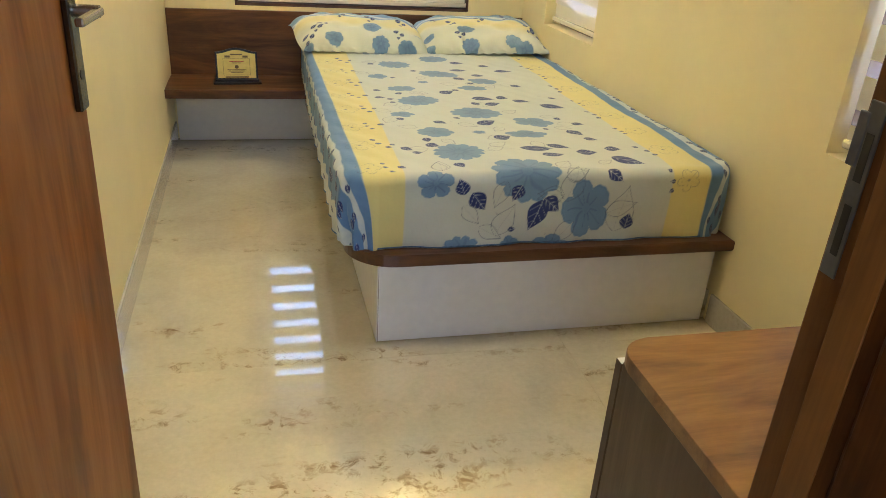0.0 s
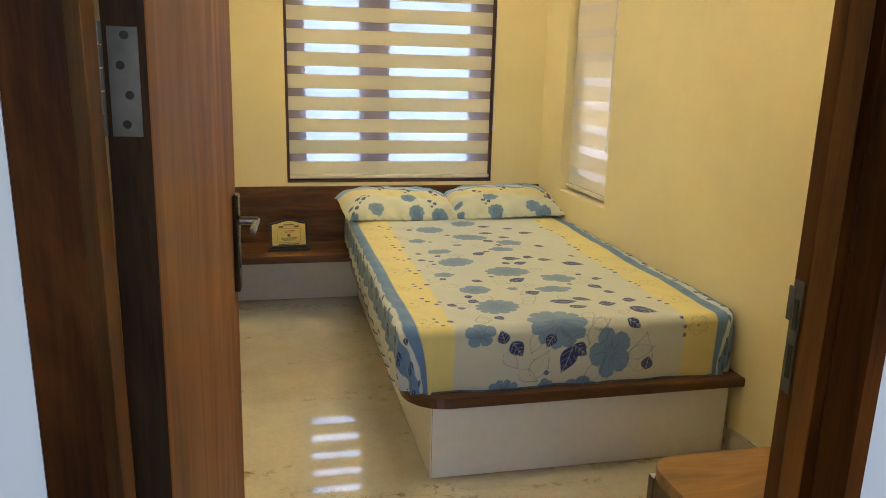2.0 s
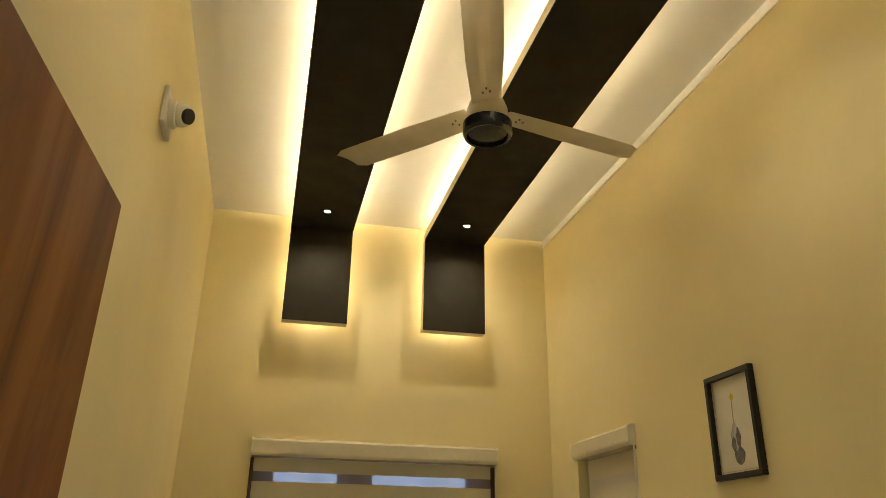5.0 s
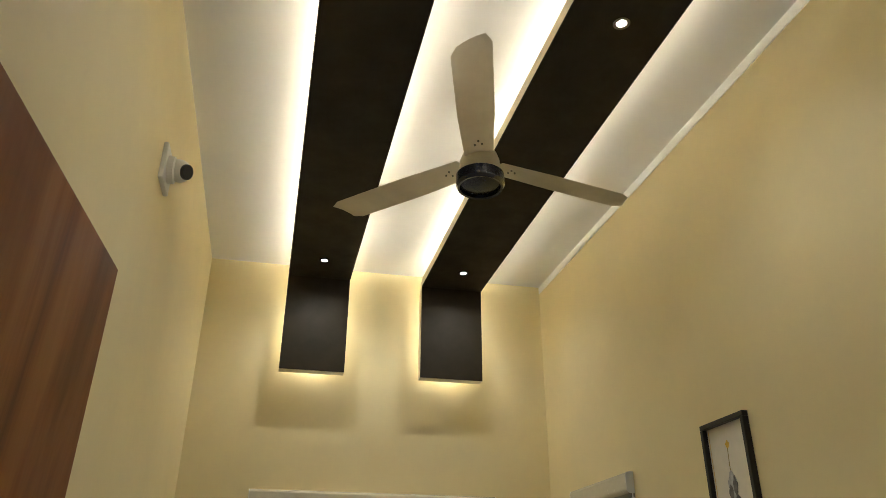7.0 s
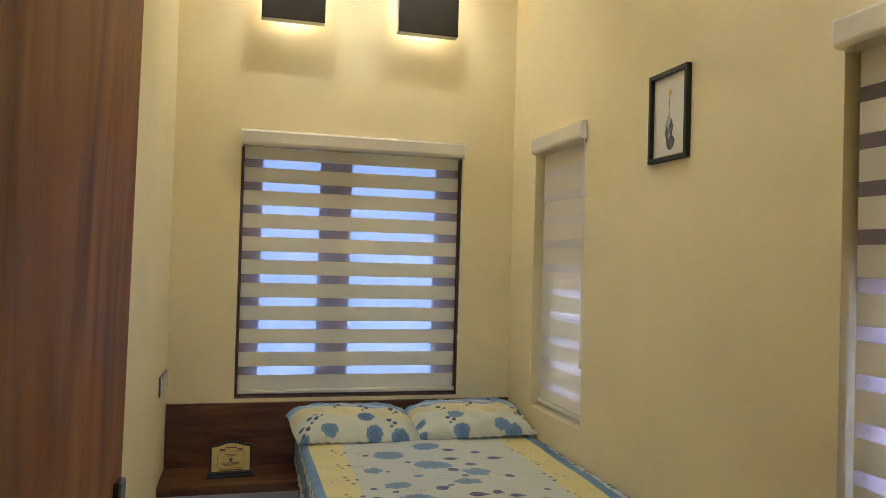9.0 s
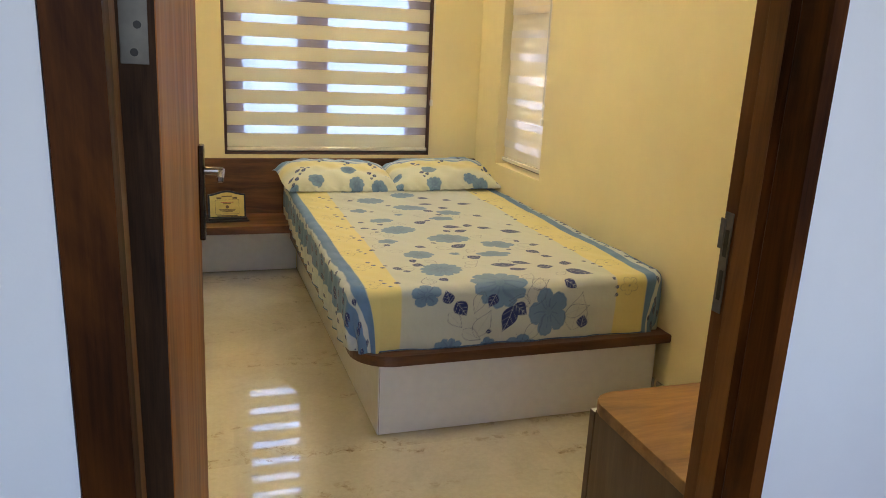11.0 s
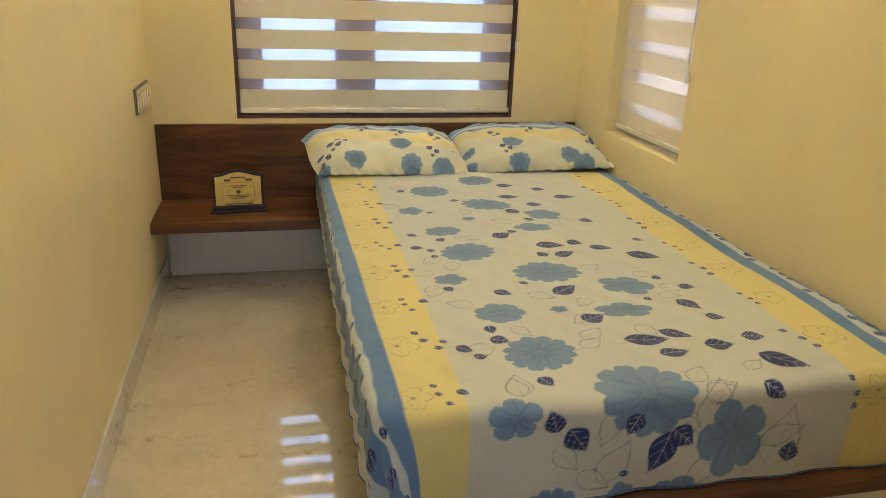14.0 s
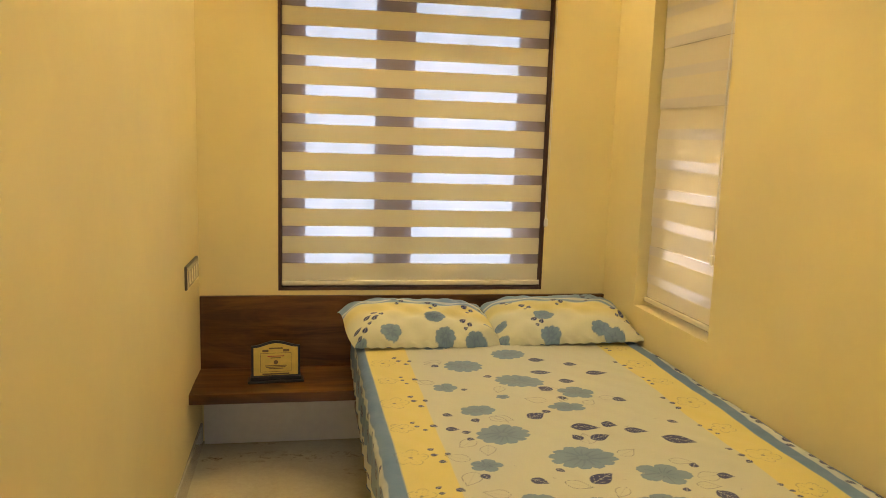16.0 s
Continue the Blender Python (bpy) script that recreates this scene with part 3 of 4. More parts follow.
def flower(col, P, x, y, r, petals=9, turn=0.0, squash=1.0, ragged=0.10, c=BLUE):
    near = np.flatnonzero((abs(P[:, 0] - x) < r * 1.4) & (abs(P[:, 1] - y) < r * 1.4))
    if not len(near):
        return
    dx, dy = P[near, 0] - x, (P[near, 1] - y) / squash
    rr, th = np.hypot(dx, dy), np.arctan2(dy, dx) + turn
    edge = r * (1 - ragged * 2.0 * (1 - np.abs(np.cos(th * petals / 2)) ** 0.45) + 0.05 * np.sin(th * 2 + x * 40) + 0.015 * np.sin(th * 23 + x * 40))
    sub = col[near]
    blend(sub, step(rr - edge), c * (0.93 + 0.14 * (rr / r))[:, None])
    bend = 0.9 * np.sin(rr / r * 3 + th * 2 + x * 30) + 0.4 * np.sin(th * 5 + y * 20)
    vein = np.abs(np.sin(th * petals / 2 * (2 if petals < 7 else 1) + bend)) * rr / (petals / 2)
    blend(sub, step(vein - 0.0030, 0.003) * (rr < edge * (0.72 + 0.2 * np.sin(th * 7 + x * 50))) * (rr > r * 0.16) * (0.36 if petals < 7 else 0.24), NAVY * 1.2 + 0.03)
    blend(sub, step(np.abs(rr - edge * 0.94) - 0.001, 0.002) * 0.25, NAVY + 0.03)
    col[near] = sub


def leaf(col, P, a, b, fat=0.30, c=NAVY, hollow=False):
    (ax, ay), (bx, by) = a, b
    L = math.hypot(bx - ax, by - ay)
    near = np.flatnonzero((abs(P[:, 0] - (ax + bx) / 2) < L) & (abs(P[:, 1] - (ay + by) / 2) < L))
    if not len(near):
        return
    ux, uy = (bx - ax) / L, (by - ay) / L
    dx, dy = P[near, 0] - ax, P[near, 1] - ay
    s, n = (dx * ux + dy * uy) / L, -dx * uy + dy * ux
    half = L * fat * 1.15 * np.clip(np.sin(np.pi * np.clip(s, 0, 1) ** 0.72), 0, 1) ** 1.25
    inside = (s > 0) & (s < 1)
    sub = col[near]
    if hollow:
        blend(sub, step(np.abs(np.abs(n) - half) - 0.0010, 0.0022) * inside * 0.75, LINE)
        blend(sub, step(np.abs(n) - 0.0004, 0.002) * inside * 0.4, LINE)
    else:
        blend(sub, step(np.abs(n) - half) * inside, c)
        ribs = 4 if L > 0.05 else 3
        side = np.abs(((s * ribs - np.abs(n) / (L * fat) * 1.1) % 1) - 0.5) * L / ribs
        blend(sub, np.maximum(step(np.abs(n) - 0.0007, 0.0018), step(side - 0.0007, 0.0018) * (0.85 if L > 0.045 else 0.4)) * inside * (np.abs(n) < half * 0.88) * 0.85, np.array((0.52, 0.56, 0.56)))
    col[near] = sub


def sprig(col, P, x, y, r, turn=0.0):
    """A small outlined blossom with two dark leaves, as on the yellow stripes."""
    near = np.flatnonzero((abs(P[:, 0] - x) < r * 1.5) & (abs(P[:, 1] - y) < r * 1.5))
    if not len(near):
        return
    dx, dy = P[near, 0] - x, P[near, 1] - y
    rr, th = np.hypot(dx, dy), np.arctan2(dy, dx) + turn
    edge = r * (0.50 + 0.50 * np.abs(np.cos(th * 2.5)) ** 0.6)
    sub = col[near]
    blend(sub, step(np.abs(rr - edge) - 0.0009, 0.0022) * 0.65, LINE)
    blend(sub, step(np.abs(np.sin(th * 2.5)) * rr - 0.0006, 0.002) * (rr < edge) * 0.5, LINE)
    blend(sub, step(rr - r * 0.12) * 0.6, LINE)
    col[near] = sub
    for k, a in enumerate((0.2, 0.75, -0.35)):
        d = r * (1.15 + 0.25 * k)
        leaf(col, P, (x + d * math.cos(a + turn), y + d * math.sin(a + turn)), (x + (d + r * 0.5) * math.cos(a + turn), y + (d + r * 0.5) * math.sin(a + turn)), 0.34)


def stems(col, P, pts):
    for (ax, ay), (bx, by) in zip(pts, pts[1:]):
        L = math.hypot(bx - ax, by - ay)
        dx, dy = P[:, 0] - ax, P[:, 1] - ay
        s = np.clip((dx * (bx - ax) + dy * (by - ay)) / L ** 2, 0, 1)
        d = np.hypot(dx - s * (bx - ax), dy - s * (by - ay) - 0.012 * np.sin(s * np.pi))
        blend(col, step(d - 0.0010, 0.0022) * 0.6, LINE)


FLOWERS = [  # place along x and y on the flat cloth, radius, petals, squash
    (1.182, -2.103, 0.100, 11, 0.95), (1.030, -1.923, 0.081, 12, 0.85), (1.196, -1.490, 0.090, 12, 0.80), (1.368, -1.600, 0.072, 5, 0.85), (1.298, -1.742, 0.070, 5, 0.60), (1.023, -1.317, 0.080, 12, 0.85),
    (0.999, -1.730, 0.060, 7, 0.85), (0.929, -1.516, 0.045, 5, 0.85), (0.922, -2.131, 0.050, 5, 1.0), (1.365, -2.222, 0.072, 5, 1.35), (1.197, -0.865, 0.085, 12, 0.85), (1.356, -0.992, 0.066, 5, 0.9),
    (1.277, -1.129, 0.062, 5, 0.6), (0.992, -1.124, 0.055, 7, 0.85), (0.928, -0.905, 0.044, 5, 0.9), (1.033, -0.693, 0.075, 12, 0.85)]
FLOWERS2 = [(1.145, -1.719, 0.024, 5, 0.8), (1.000, -2.342, 0.058, 11, 0.9), (1.268, -2.345, 0.056, 5, 0.9), (1.145, -2.330, 0.030, 5, 0.9), (1.10, -1.01, 0.024, 5, 0.8), (1.24, -0.55, 0.07, 12, 0.8), (0.96, -0.45, 0.05, 5, 0.8)]
LEAVES = [((1.227, -1.894), (1.333, -1.902)), ((1.322, -1.860), (1.390, -1.901)), ((1.271, -1.973), (1.347, -1.956)), ((1.391, -1.938), (1.458, -1.946)), ((1.479, -1.995), (1.557, -2.066)), ((1.425, -2.098), (1.466, -2.135)),
          ((1.492, -1.914), (1.541, -1.932)), ((1.454, -1.699), (1.484, -1.769)), ((1.468, -1.805), (1.513, -1.824)), ((1.233, -1.280), (1.322, -1.297)), ((1.333, -1.266), (1.375, -1.293)), ((1.262, -1.370), (1.329, -1.347))]
LEAVES2 = [((1.383, -1.317), (1.449, -1.345)), ((1.469, -1.378), (1.553, -1.432)), ((1.165, -1.635), (1.238, -1.584)), ((1.179, -1.785), (1.240, -1.758)), ((0.945, -1.842), (0.985, -1.868)), ((0.865, -1.868), (0.900, -1.892)), ((0.892, -1.917), (0.925, -1.912)),
           ((1.268, -0.751), (1.347, -0.771)), ((1.463, -0.799), (1.546, -0.805)), ((1.232, -2.190), (1.196, -2.287)), ((1.166, -2.146), (1.141, -2.192)), ((1.235, -2.186), (1.283, -2.230)), ((1.003, -2.168), (0.987, -2.118)), ((1.025, -2.161), (1.064, -2.216)), ((1.138, -2.284), (1.160, -2.278))]
LEAVES3 = [((1.494, -2.290), (1.503, -2.238)), ((1.34, -0.86), (1.40, -0.87)), ((1.46, -1.05), (1.50, -1.08)), ((1.28, -0.93), (1.24, -0.98)), ((0.88, -1.14), (0.91, -1.16)), ((0.87, -1.25), (0.91, -1.265)), ((0.91, -1.29), (0.94, -1.285)), ((1.02, -1.60), (1.06, -1.63)), ((1.10, -1.55), (1.12, -1.57)),
           ((1.13, -1.20), (1.19, -1.17)), ((1.50, -1.62), (1.54, -1.64)), ((1.30, -0.62), (1.37, -0.63)), ((1.42, -0.68), (1.47, -0.70)), ((1.55, -1.25), (1.58, -1.27))]
HOLLOW = [((1.30, -2.20), (1.34, -2.08)), ((1.46, -2.30), (1.49, -2.15)), ((1.10, -2.30), (1.15, -2.20)), ((1.00, -2.20), (1.05, -2.26)), ((1.33, -2.26), (1.27, -2.33)), ((1.43, -2.24), (1.52, -2.20)), ((1.12, -2.13), (1.09, -2.21)), ((1.28, -2.09), (1.33, -2.03)),
          ((1.14, -1.88), (1.20, -1.83)), ((1.42, -2.05), (1.47, -2.02)), ((1.10, -1.62), (1.16, -1.66)), ((1.24, -1.66), (1.20, -1.71)), ((1.42, -1.52), (1.48, -1.55)), ((1.05, -2.27), (1.12, -2.31))]


def cloth_mesh(name, verts, nu, nv, col, parent=None):
    """A grid mesh (nu x nv points) with its printed colours."""
    i = np.arange(nu * nv).reshape(nu, nv)
    quads = np.stack([i[:-1, :-1], i[1:, :-1], i[1:, 1:], i[:-1, 1:]], -1).reshape(-1, 4)
    me = bpy.data.meshes.new(name)
    me.vertices.add(len(verts))
    me.vertices.foreach_set("co", verts.astype(np.float32).ravel())
    me.loops.add(quads.size)
    me.loops.foreach_set("vertex_index", quads.astype(np.int32).ravel())
    me.polygons.add(len(quads))
    me.polygons.foreach_set("loop_start", np.arange(0, quads.size, 4, dtype=np.int32))
    me.polygons.foreach_set("use_smooth", np.ones(len(quads), dtype=bool))
    me.update(calc_edges=True)
    at = me.color_attributes.new("print", "FLOAT_COLOR", "POINT")
    at.data.foreach_set("color", np.concatenate([col, np.ones((len(col), 1))], 1).astype(np.float32).ravel())
    me.materials.append(PRINT)
    ob = new(name, me)
    ob.parent = parent
    return ob


def wobble(x, y, s):
    return np.sin(x * 1.7 * s + 0.6 * np.sin(y * 1.1 * s + 1)) * np.sin(y * 1.3 * s + 0.8 * np.sin(x * 0.9 * s)) + 0.5 * np.sin(x * 3.1 * s + y * 2.3 * s)


def bedsheet():
    x0, x1, yf, yh, ztop, zlow, R, r = 0.664, 1.853, -2.118, -0.030, 0.543, 0.318, 0.105, 0.030
    xl, xr, yc = x0 + R, x1 - R, yf + R
    E = (R - r) + r * math.pi / 2 + (ztop - r - zlow)
    h = 0.0030
    us = np.arange(xl - E, xr + E, h)
    vs = np.arange(yc - E, yh, h)
    U, V = (a.ravel() for a in np.meshgrid(us, vs, indexing="ij"))
    a = np.where(U < xl, U - xl, np.where(U > xr, U - xr, 0))
    b = np.where(V < yc, V - yc, 0)
    e = np.minimum(np.hypot(a, b), E)
    nrm = np.maximum(np.hypot(a, b), 1e-9)
    ax, ay = a / nrm, b / nrm
    e1, e2 = R - r, R - r + r * math.pi / 2
    ang = np.clip((e - e1) / r, 0, math.pi / 2)
    out = np.where(e < e1, e, e1 + r * np.sin(ang))
    drop = np.where(e < e1, 0, np.where(e < e2, r * (1 - np.cos(ang)), r + e - e2))
    fall = np.clip((e - e1) / (E - e1), 0, 1)
    along = np.where(np.abs(ax) > np.abs(ay), V, U)
    corner = np.abs(ax * ay) * 2
    left = np.clip(-ax, 0, 1)
    # loose gathers down the open long side, fewer at the foot
    gather = (0.009 * left * np.sin(along * 46 + 2.2 * np.sin(along * 7)) + 0.0025 * (1 - left) * np.sin(along * 21 + 1.3 * np.sin(along * 5))) * fall
    bulge = 0.016 * np.sin(np.pi * fall) * (0.4 + 0.6 * corner) + 0.012 * corner * np.sin(np.arctan2(ay, ax) * 14) * fall
    foot = np.clip(-ay, 0, 1)
    crumple = 0.0035 * foot * fall * (np.sin(U * 17 + V * 31) + 0.7 * np.sin(U * 33 - V * 22 + 1.5) + 0.5 * np.sin(U * 9 + V * 60))
    out = out + crumple + gather + bulge * (0.35 + 0.65 * left)
    X = np.clip(U, xl, xr) + ax * out
    Y = np.where(V < yc, yc, V) + ay * out
    X = X - LEAN_X * Y * np.clip((X - 0.70) / 1.1, 0, 1)
    X = np.minimum(X, RX - LEAN_X * Y - 0.003)
    Z = ztop - drop + 0.0035 * wobble(U, V, 5.0) * (1 - fall) + 0.0012 * wobble(U, V, 21.0)
    Z = Z + 0.010 * np.clip((V + 0.75) / 0.7, 0, 1)
    Z = np.maximum(Z, 0.3175)
    P = np.stack([U, V], 1)
    col = np.tile(SHEETC, (len(U), 1))
    inyel = np.maximum(step(0.690 - 0.022 * (V + 0.5) - U, 0.004) * step(U - 0.845 - 0.004 * (V + 0.5), 0.004), step(1.643 + 0.011 * (V + 0.5) - U, 0.004) * step(U - 1.783 - 0.022 * (V + 0.4), 0.004))
    blend(col, inyel, YELLOW)
    edge = np.maximum(step(U - 0.690 + 0.022 * (V + 0.5), 0.004), step(1.783 + 0.022 * (V + 0.4) - U, 0.004))
    blend(col, edge, np.array((0.105, 0.210, 0.390)))
    mottle = np.clip(0.85 + 0.40 * wobble(U, V, 34.0) + 0.40 * wobble(V, U, 71.0), 0, 1)
    d = np.where(U < 1.2, 0.690 - 0.022 * (V + 0.5) - U, U - 1.783 - 0.022 * (V + 0.4))
    PALE = np.array((0.62, 0.65, 0.60))
    ragged = 0.005 * wobble(U, V, 9.0) + 0.003 * wobble(V, U, 31.0)
    for at, wide, much in ((0.056, 0.013, 0.85),):
        blend(col, step(np.abs(d - at - ragged) - wide - 0.4 * ragged, 0.004) * edge * much, PALE)
    blend(col, step(0.165 + 1.5 * ragged - d, 0.004) * edge * 0.9, PALE)
    blend(col, np.clip(mottle - 0.7, 0, 1) * edge * 0.35, np.array((0.18, 0.30, 0.46)))
    for k in range(26):
        for at, far in ((0.060, 0.030), (0.100, 0.040), (0.138, 0.036), (0.195, 0.026)):
            y = -0.30 - 0.081 * k - 0.25 * at
            sway = 0.010 * math.sin(k * 2.4 + at * 90)
            xa, xb = 0.690 - 0.022 * (y + 0.5) - at + sway, 1.783 + 0.022 * (y + 0.4) + at - sway
            leaf(col, P, (xa, y), (xa - 0.012, y - far), 0.26)
            leaf(col, P, (xb, y), (xb + 0.012, y - far), 0.26)
    stems(col, P, [(1.15, -2.24), (1.22, -2.20), (1.30, -2.21), (1.40, -2.24), (1.52, -2.26)])
    stems(col, P, [(1.02, -2.17), (1.10, -2.23), (1.20, -2.27), (1.25, -2.30)])
    stems(col, P, [(1.10, -1.93), (1.22, -1.91), (1.36, -1.88), (1.47, -1.79), (1.52, -1.70)])
    stems(col, P, [(1.00, -1.52), (1.08, -1.60), (1.15, -1.66), (1.26, -1.62)])
    stems(col, P, [(1.28, -1.36), (1.40, -1.30), (1.52, -1.24)])
    for k, (x, y, rad, n, q) in enumerate(FLOWERS + FLOWERS2):
        flower(col, P, x, y, rad, n, turn=k * 0.9, squash=q, ragged=0.11 if n > 6 else 0.19)
    for p, q in LEAVES + LEAVES2 + LEAVES3:
        leaf(col, P, p, q, 0.25 if math.hypot(p[0] - q[0], p[1] - q[1]) > 0.07 else 0.34)
    rng = np.random.RandomState(4)
    for x, y, rad, n, q in FLOWERS:
        for k in range(0 if y < -2.0 else 1):
            a0 = rng.rand() * 6.28
            d0, L = rad * (1.12 + 0.25 * rng.rand()), 0.022 + 0.022 * rng.rand()
            leaf(col, P, (x + d0 * math.cos(a0), y + d0 * math.sin(a0)), (x + d0 * math.cos(a0) + L * math.cos(a0 + 0.7), y + d0 * math.sin(a0) + L * math.sin(a0 + 0.7)), 0.34)
        for k in range(2):
            a0 = rng.rand() * 6.28
            d0, L = rad * 1.15, 0.05 + 0.03 * rng.rand()
            leaf(col, P, (x + d0 * math.cos(a0), y + d0 * math.sin(a0)), (x + (d0 + L) * math.cos(a0 + 0.2), y + (d0 + L) * math.sin(a0 + 0.2)), 0.28, hollow=True)
    for p, q in HOLLOW:
        leaf(col, P, p, q, 0.24, hollow=True)
    for k in range(9):
        sprig(col, P, 0.745, -0.42 - 0.205 * k, 0.046 if k % 2 else 0.036, 0.15 * math.sin(k * 2))
        sprig(col, P, 1.715 - 0.005 * k, -0.50 - 0.205 * k, 0.046 if k % 2 else 0.036, 3.0 + 0.15 * math.sin(k * 2))
        leaf(col, P, (0.83 + 0.01 * (k % 2), -0.40 - 0.205 * k), (0.85, -0.42 - 0.205 * k), 0.3)
    for k in range(12):
        leaf(col, P, (1.825, -0.45 - 0.16 * k), (1.845, -0.49 - 0.16 * k), 0.3)
    sheet = thing("bedsheet", "floral blue and yellow cotton sheet fitted over a mattress", "bedsheet")
    G = np.stack([X, Y, Z], 1).reshape(len(us), len(vs), 3)
    cloth_mesh("cloth", G.reshape(-1, 3), len(us), len(vs), col, sheet)
    hem = bmesh.new()
    n0, n1 = int((xl - us[0]) / h), int((yc - vs[0]) / h)
    run = [G[0, k] for k in range(len(vs) - 1, n1, -3)] + [G[k, 0] for k in range(n0, len(us) - n0, 3)]
    rings = []
    for k, q in enumerate(run):
        t = np.array(run[min(k + 1, len(run) - 1)]) - np.array(run[max(k - 1, 0)])
        side = np.array((-t[1], t[0], 0)) / max(np.hypot(t[0], t[1]), 1e-6)
        z = q[2] + 0.0035
        rings.append([hem.verts.new((q[0] + side[0] * a, q[1] + side[1] * a, z + c)) for a, c in ((0.003, 0), (0, 0.003), (-0.003, 0), (0, -0.003))])
    for a, b in zip(rings, rings[1:]):
        for k in range(4):
            hem.faces.new((a[k], a[(k + 1) % 4], b[(k + 1) % 4], b[k]))
    part("hem", hem, HEMBLUE, sheet, "dark blue stitched hem", True)
    return sheet


bedsheet()
tagged(finish("mattress", box(0.74, 1.81, -2.07, -0.035, 0.317, 0.515, 0.04, 4), WHITE), "white mattress wrapped in the floral sheet", "mattress")


def pillow(m, seed, w=0.665, d=0.430, th=0.122):
    n, k = 170, 116
    u, v = (a.ravel() for a in np.meshgrid(np.linspace(-1, 1, n), np.linspace(-1, 1, k), indexing="ij"))
    full = np.clip(1 - np.abs(u) ** 6, 0, 1) ** 0.8 * np.clip(1 - np.where(v < 0, np.abs(v) ** 3.4, np.abs(v) ** 2.2), 0, 1) ** 0.68
    droop = -0.020 * np.abs(u) ** 5 - 0.008 * np.clip(-v, 0, 1) ** 3 - 0.030 * np.clip(v, 0, 1) ** 3
    pinch = 1 - 0.15 * u ** 4 * v * v - 0.02 * (1 - u * u) * v * v
    pinch2 = 1 - 0.050 * (1 - v * v) * u * u
    X, Y = u * w / 2 * pinch2, v * d / 2 * pinch
    near_edge, far_edge = np.clip(-v, 0, 1) ** 2, np.clip(v, 0, 1) ** 2
    # the outer corners: one tucked under in front, the other drawn out to a point
    if seed == 1:
        X = X + 0.045 * near_edge * np.clip(-u, 0, 1) ** 3
    else:
        X = X + 0.020 * near_edge * np.clip(u, 0, 1) ** 3 - 0.045 * far_edge * np.clip(u, 0, 1) ** 3
    rng = np.random.RandomState(seed)
    a, b = rng.rand(2) * 6
    crease = 0.006 * np.sin(u * 9 + a + 3 * v) * np.abs(v) ** 1.5 + 0.005 * np.sin(v * 8 + b - 4 * u) * np.abs(u) ** 2 + 0.003 * wobble(u, v + a, 5)
    fan_u, fan_v = np.abs(u) ** 2, np.abs(v) ** 2
    crease = crease + 0.0045 * np.sin(15 * np.arctan2(v + 0.2, u + 0.3 * np.sign(u)) + a) * fan_u + 0.004 * np.sin(22 * u + 3 * v + b) * fan_v + 0.003 * np.sin(11 * u - 13 * v + a) 
    hem = 0.004 * np.sin(u * 40 + a) * (np.abs(v) > 0.96)
    Zt = droop + th * 0.60 * full + crease * np.clip(full * 3, 0, 1) + hem
    Zb = droop * 0.9 - th * 0.22 * full - 0.001
    p = thing("pillow", "plump pillow in floral blue and yellow cotton, leaning on the headboard", "pillow", group="pillows at the headboard")
    p.matrix_world = m
    P = np.stack([X, Y], 1)
    col = np.tile(SHEETC * np.array((1.12, 1.10, 1.0)), (len(u), 1))
    sk = Y + 0.022 + 0.10 * X * (1 if seed == 1 else 1.2)
    blend(col, step(-0.050 - sk, 0.06) * step(sk - 0.045, 0.02) * 0.8, YELLOW * 1.02)
    blend(col, step(0.050 - sk, 0.006), BLUE * 1.25)
    blend(col, step(np.abs(sk - 0.078) - 0.009, 0.006) * 0.8, np.array((0.62, 0.65, 0.62)))
    s = 1 if seed == 1 else -1
    for q, (x, y, rad, pt) in enumerate(((-0.02 + 0.06 * s, -0.075, 0.052, 5), (-0.15 * s, -0.155, 0.050, 7), (0.07 * s, -0.175, 0.050, 9), (0.20, -0.190, 0.055, 7), (-0.27, -0.185, 0.035, 5), (0.27 * s, -0.11, 0.034, 5))):
        flower(col, P, x, y - 0.012, rad * 0.84, pt, q * 1.1, 0.85)
    for x, y in ((-0.22, -0.06), (-0.25, -0.09), (0.02, 0.03), (0.17, -0.01), (-0.12, 0.06), (0.14, -0.12), (-0.29, -0.14), (0.24, 0.05)):
        x *= s
        leaf(col, P, (x, y), (x + 0.030, y + 0.018), 0.30)
        leaf(col, P, (x + 0.035, y - 0.022), (x + 0.048, y + 0.006), 0.30)
        leaf(col, P, (x + 0.012, y - 0.034), (x + 0.030, y - 0.026), 0.34)
    sprig(col, P, -0.14 * s, 0.10, 0.026)
    sprig(col, P, 0.16 * s, 0.09, 0.026)
    cloth_mesh("pillow_top", np.stack([X, Y, Zt], 1), n, k, col, p)
    cloth_mesh("pillow_underside", np.stack([X, Y, Zb], 1), n, k, col, p)
    return p


pillow(pose(0.932, -0.268, 0.606, 12, 2, 3), 1)
pillow(pose(1.534, -0.258, 0.612, 13, -2, -3), 2)

